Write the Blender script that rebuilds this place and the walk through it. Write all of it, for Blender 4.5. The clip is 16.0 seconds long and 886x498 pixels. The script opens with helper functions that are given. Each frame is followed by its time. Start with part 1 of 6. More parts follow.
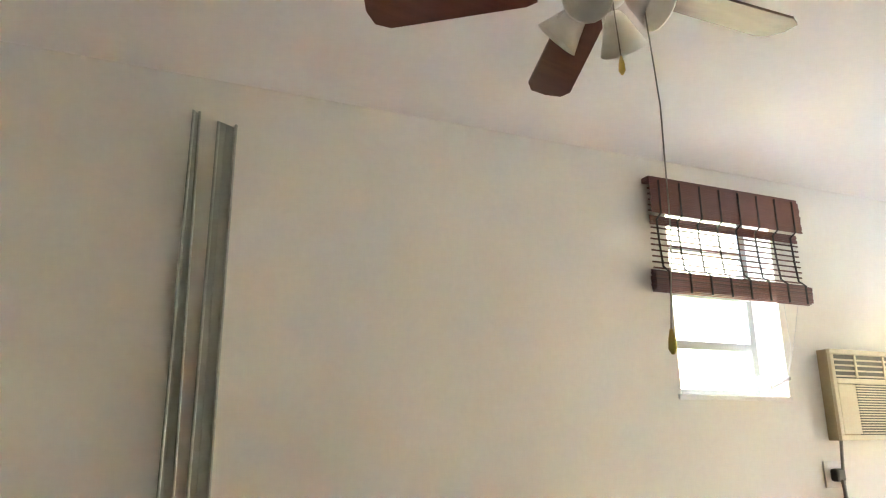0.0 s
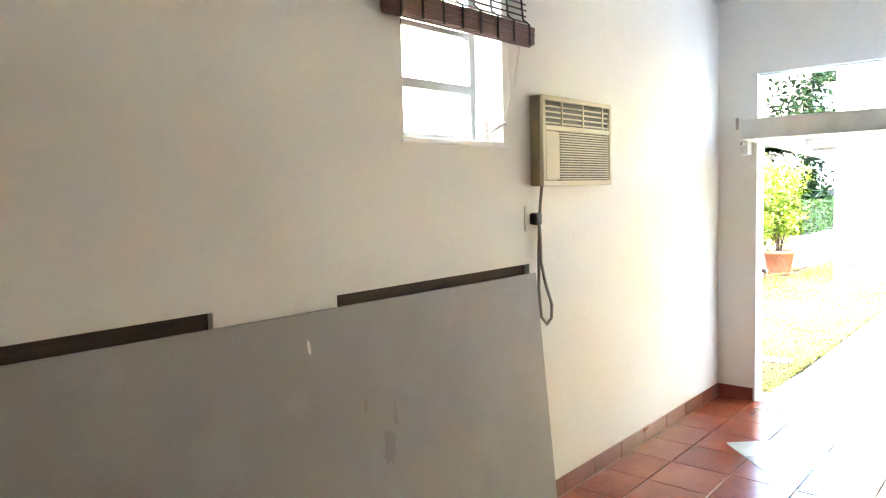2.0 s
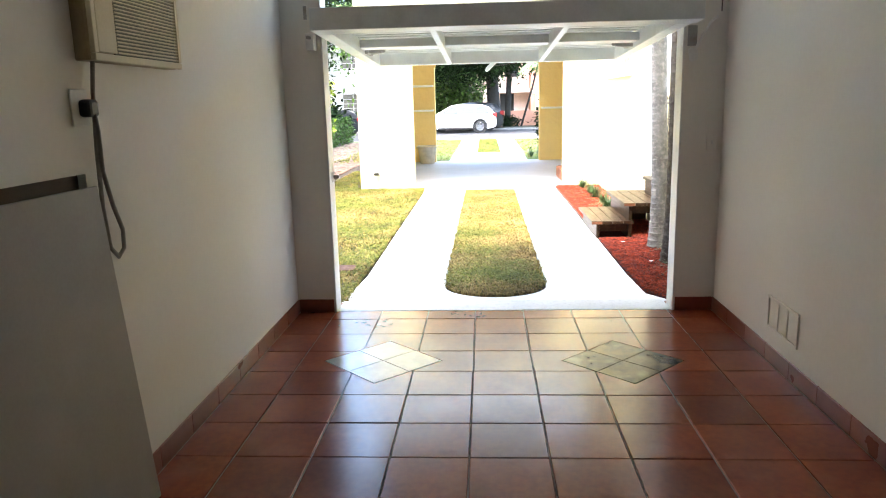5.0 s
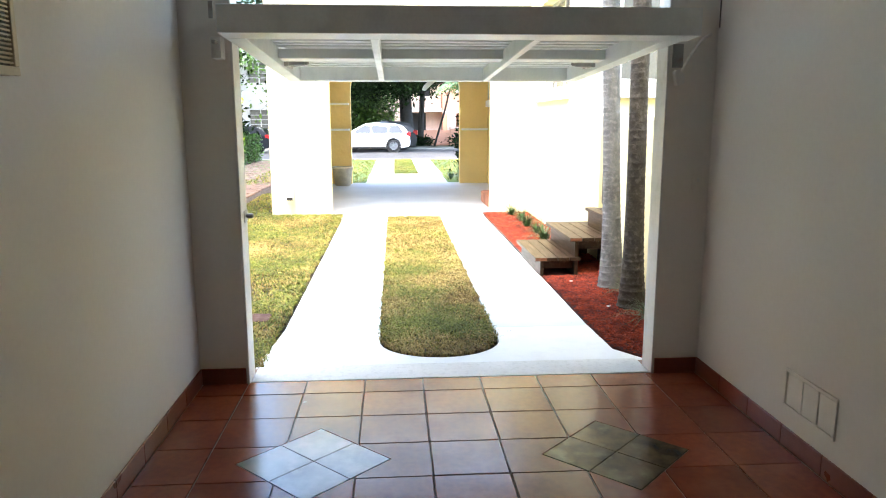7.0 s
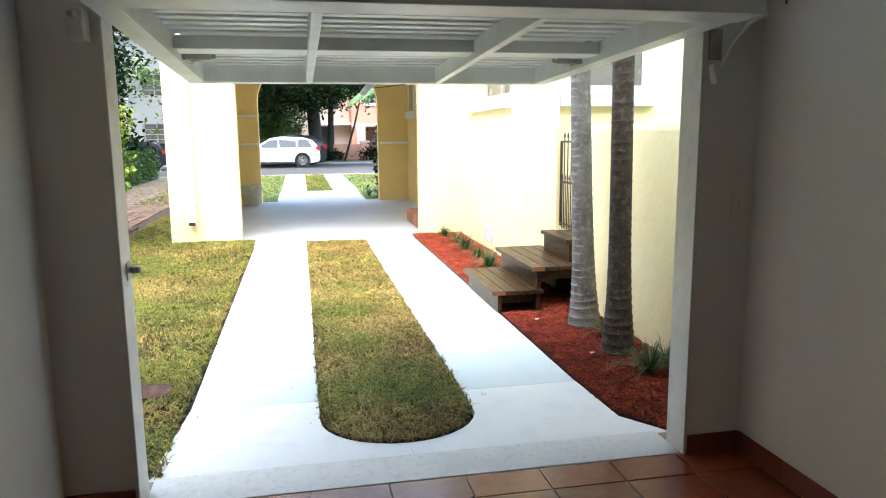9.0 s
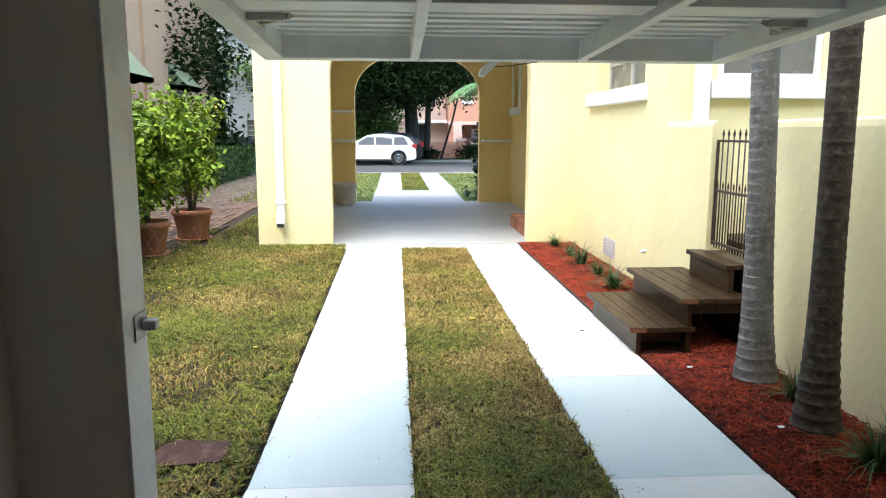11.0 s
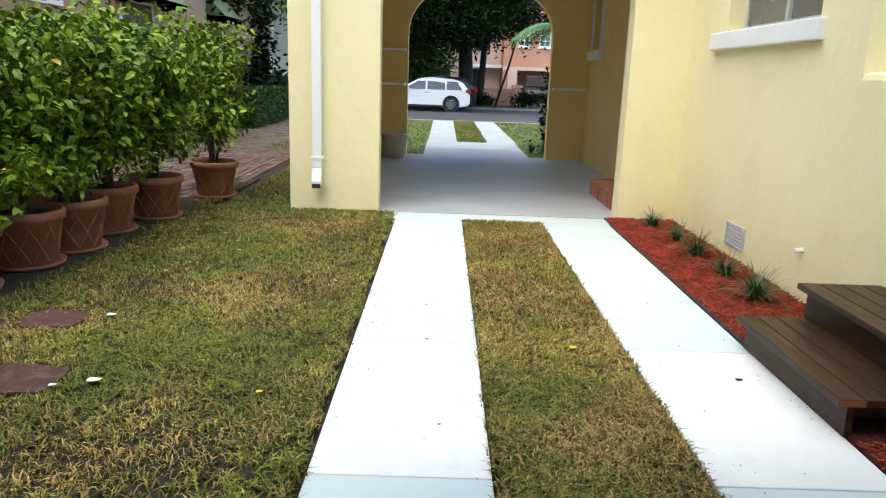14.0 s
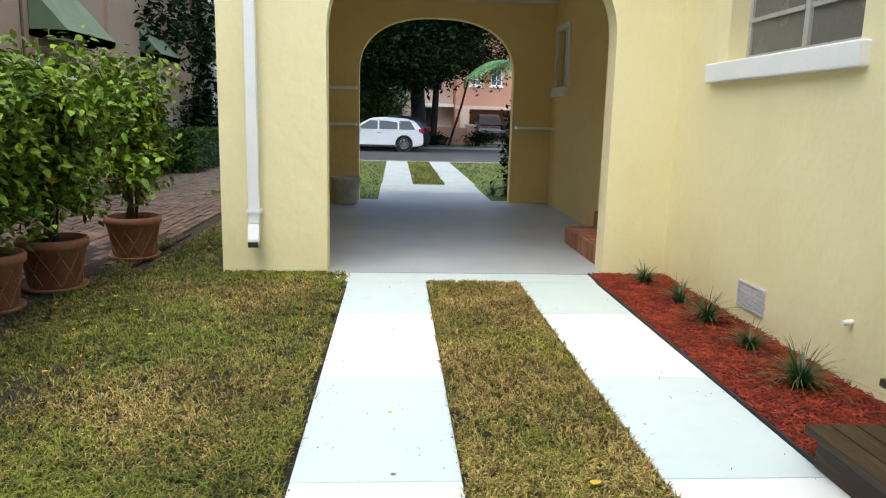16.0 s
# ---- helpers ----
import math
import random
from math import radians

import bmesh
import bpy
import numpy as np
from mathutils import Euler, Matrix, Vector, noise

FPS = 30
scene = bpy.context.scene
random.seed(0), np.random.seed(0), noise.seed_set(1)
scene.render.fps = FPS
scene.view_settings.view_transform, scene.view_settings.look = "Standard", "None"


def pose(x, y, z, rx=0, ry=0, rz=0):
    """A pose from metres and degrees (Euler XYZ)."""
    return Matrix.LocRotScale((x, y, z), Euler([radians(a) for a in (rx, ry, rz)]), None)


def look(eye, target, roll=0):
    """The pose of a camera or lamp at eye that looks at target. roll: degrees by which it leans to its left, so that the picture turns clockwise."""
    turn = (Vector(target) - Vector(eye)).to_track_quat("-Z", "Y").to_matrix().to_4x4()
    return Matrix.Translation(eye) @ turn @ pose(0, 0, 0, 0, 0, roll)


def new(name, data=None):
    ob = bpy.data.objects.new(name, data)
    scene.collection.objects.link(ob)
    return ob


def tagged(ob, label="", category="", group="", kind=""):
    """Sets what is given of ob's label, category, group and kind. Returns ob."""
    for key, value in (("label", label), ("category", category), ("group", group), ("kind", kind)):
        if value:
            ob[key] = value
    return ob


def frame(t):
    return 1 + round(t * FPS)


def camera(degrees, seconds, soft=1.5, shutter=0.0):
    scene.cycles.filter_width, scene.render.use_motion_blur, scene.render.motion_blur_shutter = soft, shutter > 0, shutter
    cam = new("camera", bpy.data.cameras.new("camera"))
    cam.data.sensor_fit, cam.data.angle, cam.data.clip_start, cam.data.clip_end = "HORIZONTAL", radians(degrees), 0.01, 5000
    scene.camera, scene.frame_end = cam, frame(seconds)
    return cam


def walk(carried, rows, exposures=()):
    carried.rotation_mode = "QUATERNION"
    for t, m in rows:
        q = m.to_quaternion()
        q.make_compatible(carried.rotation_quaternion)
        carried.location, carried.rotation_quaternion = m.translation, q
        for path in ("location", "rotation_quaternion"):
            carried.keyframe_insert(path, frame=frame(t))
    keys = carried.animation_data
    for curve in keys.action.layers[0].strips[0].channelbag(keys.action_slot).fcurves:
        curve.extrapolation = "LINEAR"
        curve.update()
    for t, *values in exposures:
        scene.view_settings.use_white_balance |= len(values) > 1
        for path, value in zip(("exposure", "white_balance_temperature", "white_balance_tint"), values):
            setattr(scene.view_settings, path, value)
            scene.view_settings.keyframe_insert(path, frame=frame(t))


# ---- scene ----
cam = camera(64.0, 16.0, 1.1)
PATH = [
    (0, (0.043, 0.151, 1.671), (0.812, 1.922, 2.194), -0.4),
    (0.5, (0.074, 0.218, 1.678), (0.941, 1.997, 1.971), -0.9),
    (1, (0.147, 0.406, 1.628), (1.105, 2.158, 1.742), -2.3),
    (1.5, (0.258, 0.551, 1.591), (1.411, 2.185, 1.565), -2.3),
    (2, (0.269, 0.736, 1.642), (1.772, 2.045, 1.483), -1.5),
    (2.5, (0.294, 0.919, 1.567), (2.057, 1.827, 1.309), -2.2),
    (3, (0.343, 1.041, 1.53), (2.15, 1.829, 1.192), -2.3),
    (3.5, (0.463, 1.109, 1.516), (2.307, 1.753, 1.087), -2.7),
    (4, (0.588, 1.15, 1.5), (2.469, 1.58, 0.973), -1.7),
    (4.5, (0.707, 1.202, 1.495), (2.636, 1.428, 1.019), -0.7),
    (4.7, (0.746, 1.26, 1.487), (2.694, 1.427, 1.063), -1.5),
    (6.8, (1.572, 1.51, 1.509), (3.531, 1.488, 1.107), 0.3),
    (7, (1.723, 1.563, 1.53), (3.687, 1.43, 1.174), -0.1),
    (7.5, (1.958, 1.623, 1.535), (3.906, 1.332, 1.191), -0.5),
    (8, (2.308, 1.623, 1.533), (4.275, 1.403, 1.248), -1.1),
    (8.5, (2.559, 1.641, 1.522), (4.526, 1.453, 1.208), 1.0),
    (9, (2.891, 1.741, 1.518), (4.827, 1.355, 1.197), -0.5),
    (9.5, (3.155, 1.801, 1.501), (5.113, 1.547, 1.182), -1.4),
    (10, (3.458, 1.753, 1.499), (5.429, 1.619, 1.185), 0.2),
    (12.3, (4.808, 1.84, 1.473), (6.767, 1.673, 1.11), 0.3),
    (12.5, (4.941, 1.877, 1.473), (6.894, 1.622, 1.126), 0.3),
    (13, (5.222, 1.946, 1.503), (7.147, 1.61, 1.076), -1.5),
    (13.5, (5.505, 1.928, 1.473), (7.468, 1.789, 1.115), 0.8),
    (14, (5.82, 1.926, 1.471), (7.763, 1.915, 1.0), 2.0),
    (14.5, (6.156, 1.994, 1.473), (8.098, 1.788, 1.045), 0.1),
    (15, (6.414, 2.035, 1.463), (8.352, 1.847, 1.006), 0.1),
    (15.5, (6.72, 1.989, 1.481), (8.678, 1.903, 1.08), 0.2),
    (16, (6.953, 1.987, 1.467), (8.915, 1.85, 1.103), 1.4),
]
EXPOSURES = [(0.0, 6.58, 6400, 9), (1.0, 6.42, 6400, 9), (2.0, 6.27, 6300, 9), (2.5, 6.1, 6350, 9), (3.5, 5.18, 6500, 9), (4.5, 4.47, 6550, 9), (7.0, 3.87, 6400, 7), (9.0, 3.2, 6400, 4), (10.0, 2.83, 6350, 3), (12.5, 2.1, 6300, 4), (14.0, 1.75, 6350, 3), (16.0, 1.55, 6350, 2)]
walk(cam, [(t, look(eye, target, roll)) for t, eye, target, roll in PATH], EXPOSURES)

# ---- light ----
SUN_UP, SUN_TURN = 68.0, -60.0
world = bpy.data.worlds.new("world")
scene.world = world
world.use_nodes = True
wt = world.node_tree
sky = wt.nodes.new("ShaderNodeTexSky")
sky.sky_type = "NISHITA"
sky.sun_disc = False
sky.sun_elevation, sky.sun_rotation = radians(SUN_UP), radians(SUN_TURN)
sky.air_density, sky.dust_density, sky.ozone_density = 1.0, 2.5, 0.6
wt.links.new(sky.outputs[0], wt.nodes["Background"].inputs[0])
wt.nodes["Background"].inputs[1].default_value = 0.15
sun_data = bpy.data.lights.new("sun", "SUN")
sun_data.energy, sun_data.angle, sun_data.color = 0.7, radians(90), (1.0, 0.96, 0.9)
sun = new("sun", sun_data)
az = radians(SUN_TURN)
sun.matrix_world = look((0, 0, 30), Vector((0, 0, 30)) - Vector((math.sin(az) * math.cos(radians(SUN_UP)), math.cos(az) * math.cos(radians(SUN_UP)), math.sin(radians(SUN_UP)))))


# ---- materials ----
def material(name, color, rough=0.7, second=None, scale=6.0, fine=60.0, mix=0.5, bump=0.15, bump_scale=120.0, metal=0.0,
             spec=0.5, island=0.0, third=None, third_scale=1.2, third_amount=0.5, vary=0.0, rough_vary=0.1, depth=0.004, stretch=None):
    """Two colours mixed by broad and fine noise, an optional stain colour, grain relief and uneven gloss."""
    m = bpy.data.materials.new(name)
    m.use_nodes = True
    t = m.node_tree
    n, l = t.nodes, t.links
    b = n["Principled BSDF"]
    second = second or tuple(c * 0.82 for c in color)
    tc = n.new("ShaderNodeNewGeometry")
    vec = tc.outputs["Position"]
    if stretch:
        mp = n.new("ShaderNodeMapping")
        mp.inputs["Scale"].default_value = stretch
        l.new(vec, mp.inputs[0])
        vec = mp.outputs[0]

    def tex(sc, detail=4.0):
        x = n.new("ShaderNodeTexNoise")
        x.inputs["Scale"].default_value, x.inputs["Detail"].default_value = sc, detail
        l.new(vec, x.inputs["Vector"])
        return x

    def ramp(src, lo, hi):
        r = n.new("ShaderNodeMapRange")
        r.inputs[1].default_value, r.inputs[2].default_value = lo, hi
        l.new(src, r.inputs[0])
        return r.outputs[0]

    def blend(fac, a, c):
        x = n.new("ShaderNodeMix")
        x.data_type = "RGBA"
        if isinstance(fac, float):
            x.inputs[0].default_value = fac
        else:
            l.new(fac, x.inputs[0])
        for sock, v in ((x.inputs[6], a), (x.inputs[7], c)):
            if isinstance(v, tuple):
                sock.default_value = (*v, 1)
            else:
                l.new(v, sock)
        return x.outputs[2]

    def times(a, v, op="MULTIPLY"):
        x = n.new("ShaderNodeMath")
        x.operation = op
        l.new(a, x.inputs[0])
        if isinstance(v, (int, float)):
            x.inputs[1].default_value = v
        else:
            l.new(v, x.inputs[1])
        return x.outputs[0]

    broad, grain = tex(scale), tex(fine, 6.0)
    f = times(times(ramp(broad.outputs[0], 0.35, 0.65), 0.6), times(ramp(grain.outputs[0], 0.35, 0.65), 0.4), "ADD")
    col = blend(times(f, mix * 2 if mix < 0.5 else 1.0), color, second)
    if third:
        st = tex(third_scale, 5.0)
        col = blend(times(ramp(st.outputs[0], 0.52, 0.68), third_amount), col, third)
    if island or vary:
        if island:
            src = tc.outputs["Random Per Island"]
        else:
            src = n.new("ShaderNodeObjectInfo").outputs["Random"]
        hv = n.new("ShaderNodeHueSaturation")
        amount = island or vary
        r = n.new("ShaderNodeMapRange")
        r.inputs[3].default_value, r.inputs[4].default_value = 1 - amount, 1 + amount
        l.new(src, r.inputs[0])
        l.new(r.outputs[0], hv.inputs["Value"])
        l.new(col, hv.inputs["Color"])
        col = hv.outputs[0]
    l.new(col, b.inputs["Base Color"])
    rr = n.new("ShaderNodeMapRange")
    rr.inputs[3].default_value, rr.inputs[4].default_value = max(0.02, rough - rough_vary), min(1, rough + rough_vary)
    l.new(broad.outputs[0], rr.inputs[0])
    l.new(rr.outputs[0], b.inputs["Roughness"])
    b.inputs["Metallic"].default_value = metal
    b.inputs["Specular IOR Level"].default_value = spec
    if bump:
        bt = tex(bump_scale, 5.0)
        bp = n.new("ShaderNodeBump")
        bp.inputs["Strength"].default_value, bp.inputs["Distance"].default_value = bump, depth
        l.new(bt.outputs[0], bp.inputs["Height"])
        l.new(bp.outputs[0], b.inputs["Normal"])
    return m


def glass(name, tint=(0.9, 0.95, 0.95), rough=0.02):
    m = bpy.data.materials.new(name)
    m.use_nodes = True
    b = m.node_tree.nodes["Principled BSDF"]
    b.inputs["Base Color"].default_value = (*tint, 1)
    b.inputs["Roughness"].default_value = rough
    b.inputs["Transmission Weight"].default_value = 1.0
    b.inputs["IOR"].default_value = 1.45
    return m


PLASTER = material("interior_plaster", (0.79, 0.76, 0.685), 0.7, (0.75, 0.72, 0.645), 1.5, 40, bump=0.25, bump_scale=22, depth=0.004)
CEILING = material("ceiling_paint", (0.83, 0.80, 0.74), 0.8, (0.79, 0.76, 0.70), 1.0, 30, bump=0.15, bump_scale=25)
JAMB = material("white_gloss_paint", (0.78, 0.77, 0.73), 0.45, (0.70, 0.69, 0.65), 3, 40, bump=0.2, bump_scale=18, third=(0.35, 0.32, 0.27), third_scale=9, third_amount=0.25)
DOORPAINT = material("garage_door_paint", (0.74, 0.75, 0.72), 0.42, (0.66, 0.68, 0.65), 4, 60, bump=0.15, bump_scale=60, third=(0.45, 0.44, 0.40), third_scale=5, third_amount=0.3)
TILE = material("terracotta_tile", (0.28, 0.066, 0.024), 0.22, (0.18, 0.04, 0.018), 3.0, 30, bump=0.12, bump_scale=14, vary=0.18, third=(0.29, 0.085, 0.038), third_scale=4, third_amount=0.5, rough_vary=0.1, spec=0.42)
BASETILE = material("terracotta_skirting", (0.21, 0.052, 0.024), 0.3, (0.16, 0.038, 0.018), 4, 40, bump=0.1, vary=0.12)
GROUT = material("grout", (0.34, 0.22, 0.15), 0.7, (0.26, 0.165, 0.11), 8, 90)
MARBLE_PALE = material("pale_marble", (0.50, 0.52, 0.50), 0.16, (0.36, 0.40, 0.40), 5, 18, bump=0.03, vary=0.12, third=(0.62, 0.63, 0.60), third_scale=7)
MARBLE_DARK = material("brown_green_marble", (0.20, 0.135, 0.06), 0.22, (0.025, 0.017, 0.010), 5, 14, bump=0.03, vary=0.25, third=(0.34, 0.27, 0.14), third_scale=7, third_amount=0.7, spec=0.2)
BOARD = material("grey_board", (0.36, 0.34, 0.30), 0.7, (0.32, 0.30, 0.265), 2.0, 80, bump=0.06, third=(0.44, 0.42, 0.38), third_scale=3, third_amount=0.35)
SMUDGE = material("board_smudge", (0.27, 0.25, 0.215), 0.75, (0.32, 0.30, 0.26), 14, 70, bump=0.05)
DARKWOOD = material("raw_dark_wood", (0.10, 0.06, 0.035), 0.75, (0.05, 0.03, 0.02), 6, 60, bump=0.3, stretch=(1, 6, 6))
PALEWOOD = material("pale_wood_edge", (0.45, 0.36, 0.26), 0.65, (0.36, 0.28, 0.2), 8, 60)
TRACK = material("grey_metal_track", (0.42, 0.43, 0.38), 0.45, (0.36, 0.37, 0.33), 8, 90, metal=0.3, bump=0.05)
BAMBOO = material("dark_bamboo", (0.13, 0.045, 0.03), 0.5, (0.08, 0.028, 0.02), 8, 120, bump=0.2, island=0.35, stretch=(1, 8, 30))
CORD = material("dark_cord", (0.03, 0.02, 0.018), 0.8)
WHITECORD = material("white_cord", (0.7, 0.7, 0.68), 0.7)
BRASS = material("brass", (0.62, 0.44, 0.12), 0.35, metal=0.7, bump=0)
BLADE = material("walnut_blade", (0.20, 0.075, 0.05), 0.4, (0.14, 0.05, 0.035), 5, 80, stretch=(2, 12, 2))
FROST = material("frosted_glass_shade", (0.85, 0.83, 0.76), 0.3, (0.78, 0.76, 0.69), 20, 90, bump=0.1)
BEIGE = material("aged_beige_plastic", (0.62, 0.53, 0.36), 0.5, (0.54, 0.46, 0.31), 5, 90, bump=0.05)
# air conditioner casing, a darker brown than its front frame
BEIGESIDE = material("dark_beige_plastic", (0.40, 0.31, 0.18), 0.5, (0.33, 0.25, 0.14), 5, 90, bump=0.05)
BEIGEDARK = material("ac_grille", (0.10, 0.085, 0.06), 0.6, (0.07, 0.06, 0.045), 10, 90, bump=0.05)
DARKPLASTIC = material("dark_plastic", (0.03, 0.027, 0.024), 0.5)
CABLE = material("grey_cable", (0.30, 0.28, 0.23), 0.55, bump=0)
ALUDARK = material("dull_aluminium_frame", (0.27, 0.275, 0.27), 0.45, metal=0.5, bump=0.03)
ALU = material("aluminium_frame", (0.52, 0.52, 0.50), 0.45, metal=0.3, bump=0.03)
ALUPALE = material("dull_zinc", (0.50, 0.49, 0.46), 0.5, (0.42, 0.40, 0.37), 20, 90, metal=0.2, bump=0.05)
GLASS = glass("window_glass")
SCREEN = material("dark_screened_glass", (0.17, 0.165, 0.15), 0.25, (0.13, 0.125, 0.115), 3, 40, bump=0.0)
YELLOW = material("yellow_stucco", (0.86, 0.775, 0.47), 0.82, (0.82, 0.725, 0.41), 1.3, 26, bump=0.55, bump_scale=5, depth=0.02, third=(0.78, 0.665, 0.37), third_scale=2.1, third_amount=0.35)
# same yellow stucco, deepened in colour for light bounced inside the carport
YELLOW_BOUNCED = material("bounce_tinted_stucco", (0.88, 0.66, 0.27), 0.82, (0.84, 0.61, 0.24), 1.3, 26, bump=0.8, bump_scale=7, depth=0.02, third=(0.78, 0.57, 0.24), third_scale=2.1, third_amount=0.3)
PEELING = material("peeling_lilac_paint", (0.62, 0.60, 0.66), 0.8, (0.45, 0.42, 0.52), 30, 120, bump=0.5, third=(0.74, 0.70, 0.62), third_scale=40, third_amount=0.7)
# front drive concrete, greyed in colour to carry the shade of the trees
CONCFAR = material("tree_shaded_concrete", (0.42, 0.44, 0.42), 0.7, (0.35, 0.37, 0.36), 1.5, 50, bump=0.3, third=(0.52, 0.53, 0.50), third_scale=4)
WHITETRIM = material("white_masonry_paint", (0.86, 0.86, 0.84), 0.6, (0.81, 0.81, 0.79), 4, 50, bump=0.2, bump_scale=30)
CONC = material("white_painted_concrete", (0.80, 0.805, 0.785), 0.55, (0.76, 0.765, 0.745), 2.5, 70, bump=0.2, bump_scale=90, third=(0.60, 0.59, 0.55), third_scale=7, third_amount=0.25)
CONCBLUE = material("bluish_painted_concrete", (0.60, 0.685, 0.685), 0.5, (0.57, 0.655, 0.66), 2.5, 70, bump=0.2, bump_scale=90, third=(0.55, 0.60, 0.60), third_scale=7, third_amount=0.25)
GREYFLOOR = material("grey_painted_floor", (0.46, 0.475, 0.50), 0.35, (0.41, 0.425, 0.45), 1.2, 50, bump=0.1, bump_scale=60, third=(0.54, 0.55, 0.57), third_scale=0.9)
DIRTYSILL = material("dirty_white_sill", (0.74, 0.73, 0.69), 0.6, (0.66, 0.65, 0.60), 6, 60, bump=0.3, third=(0.42, 0.40, 0.36), third_scale=26, third_amount=0.3)
SOIL = material("dark_soil", (0.045, 0.032, 0.022), 0.95, (0.025, 0.018, 0.013), 10, 90, bump=0.6, depth=0.02, bump_scale=60)
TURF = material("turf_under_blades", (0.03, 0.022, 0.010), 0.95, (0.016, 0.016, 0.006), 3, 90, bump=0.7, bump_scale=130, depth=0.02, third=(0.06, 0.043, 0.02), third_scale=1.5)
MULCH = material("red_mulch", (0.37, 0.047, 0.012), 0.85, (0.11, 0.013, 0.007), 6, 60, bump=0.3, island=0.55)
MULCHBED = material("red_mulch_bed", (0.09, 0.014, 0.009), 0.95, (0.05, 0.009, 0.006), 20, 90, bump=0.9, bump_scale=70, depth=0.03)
EDGING = material("black_edging", (0.02, 0.02, 0.02), 0.6)
DECK = material("wet_stained_deck", (0.044, 0.023, 0.010), 0.42, (0.026, 0.0155, 0.009), 5, 70, bump=0.25, bump_scale=40, vary=0.2, stretch=(1.0, 9, 9), third=(0.085, 0.052, 0.03), third_scale=3, spec=0.2)
DECKEND = material("cut_board_end", (0.24, 0.085, 0.035), 0.6, (0.16, 0.06, 0.03), 20, 90)
BARK = material("palm_bark", (0.18, 0.175, 0.172), 0.9, (0.095, 0.092, 0.09), 8, 60, bump=0.6, bump_scale=50, depth=0.012, third=(0.31, 0.29, 0.27), third_scale=30, third_amount=0.5)
BARKDARK = material("mottled_palm_bark", (0.07, 0.055, 0.042), 0.9, (0.038, 0.03, 0.025), 10, 60, bump=0.6, bump_scale=50, depth=0.012, third=(0.17, 0.15, 0.13), third_scale=26, third_amount=0.45)
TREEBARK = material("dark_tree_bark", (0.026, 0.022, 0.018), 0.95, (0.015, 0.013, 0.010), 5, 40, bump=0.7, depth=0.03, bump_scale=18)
IRON = material("dark_iron", (0.035, 0.022, 0.016), 0.5, (0.06, 0.03, 0.02), 9, 60)
CLAYPOT = material("terracotta_pot", (0.36, 0.16, 0.085), 0.85, (0.25, 0.105, 0.06), 5, 50, bump=0.2, third=(0.38, 0.24, 0.17), third_scale=6, vary=0.15)
STONEPOT = material("cream_pot", (0.66, 0.60, 0.46), 0.75, (0.46, 0.42, 0.32), 9, 60)
LEAF = material("ficus_leaf", (0.20, 0.285, 0.022), 0.38, (0.055, 0.11, 0.012), 2.2, 14, bump=0, island=0.55, third=(0.28, 0.36, 0.03), third_scale=2.5, third_amount=0.6, spec=0.15)
LEAFYELLOW = material("yellow_leaf", (0.62, 0.42, 0.03), 0.5, (0.5, 0.3, 0.02), bump=0, island=0.2)
# leaf colour pushed below natural foliage to hold the backlit shade of the crowns
LEAFSHADED = material("shaded_tree_leaf", (0.012, 0.024, 0.006), 0.65, (0.006, 0.013, 0.004), 1.2, 9, bump=0, island=0.6, spec=0.05)
LEAFBRIGHT = material("bright_shrub_leaf", (0.12, 0.21, 0.03), 0.5, (0.05, 0.12, 0.02), 1.5, 9, bump=0, island=0.5)
HEDGELEAF = material("hedge_leaf", (0.06, 0.115, 0.02), 0.5, (0.03, 0.07, 0.012), 2, 12, bump=0, island=0.5, spec=0.2)
STRAPLEAF = material("strap_leaf", (0.045, 0.10, 0.022), 0.4, (0.025, 0.06, 0.015), 4, 20, bump=0, island=0.5)
FROND = material("palm_frond", (0.09, 0.19, 0.04), 0.4, (0.05, 0.12, 0.025), 2, 12, bump=0, island=0.35)
STEM = material("grey_brown_stem", (0.17, 0.13, 0.09), 0.85, (0.10, 0.08, 0.055), 12, 60)
BRICKRED = material("brick_red", (0.36, 0.15, 0.08), 0.85, (0.27, 0.11, 0.065), 7, 60, bump=0.35, vary=0.25)
PAVER = material("worn_brick_paver", (0.19, 0.105, 0.07), 0.9, (0.12, 0.08, 0.06), 5, 50, bump=0.4, vary=0.3, third=(0.22, 0.19, 0.16), third_scale=2)
PAVERFAR = material("worn_brick_paving", (0.18, 0.105, 0.072), 0.9, (0.105, 0.075, 0.06), 9, 60, bump=0.4, island=0.3, third=(0.21, 0.185, 0.155), third_scale=1.5)
PEACH = material("peach_stucco", (0.38, 0.25, 0.16), 0.9, (0.33, 0.215, 0.14), 2, 30, bump=0.4, bump_scale=14)
AWNING = material("green_canvas", (0.13, 0.18, 0.095), 0.8, (0.10, 0.14, 0.075), 3, 80, bump=0.1)
AWNINGPALE = material("faded_green_canvas", (0.225, 0.25, 0.135), 0.85, (0.16, 0.19, 0.11), 3, 80, bump=0.1)
PINK = material("pink_stucco", (0.60, 0.30, 0.20), 0.85, (0.54, 0.27, 0.18), 1, 20, bump=0.2)
PALEPINK = material("pale_pink_trim", (0.72, 0.52, 0.43), 0.8)
GREYWALL = material("grey_render_wall", (0.44, 0.45, 0.44), 0.85, (0.39, 0.40, 0.39), 1, 20, bump=0.2)
ASPHALT = material("asphalt", (0.06, 0.057, 0.057), 0.85, (0.045, 0.043, 0.043), 2, 90, bump=0.4, third=(0.085, 0.08, 0.078), third_scale=0.6)
KERB = material("kerb_concrete", (0.30, 0.28, 0.25), 0.9, (0.22, 0.21, 0.19), 3, 50)
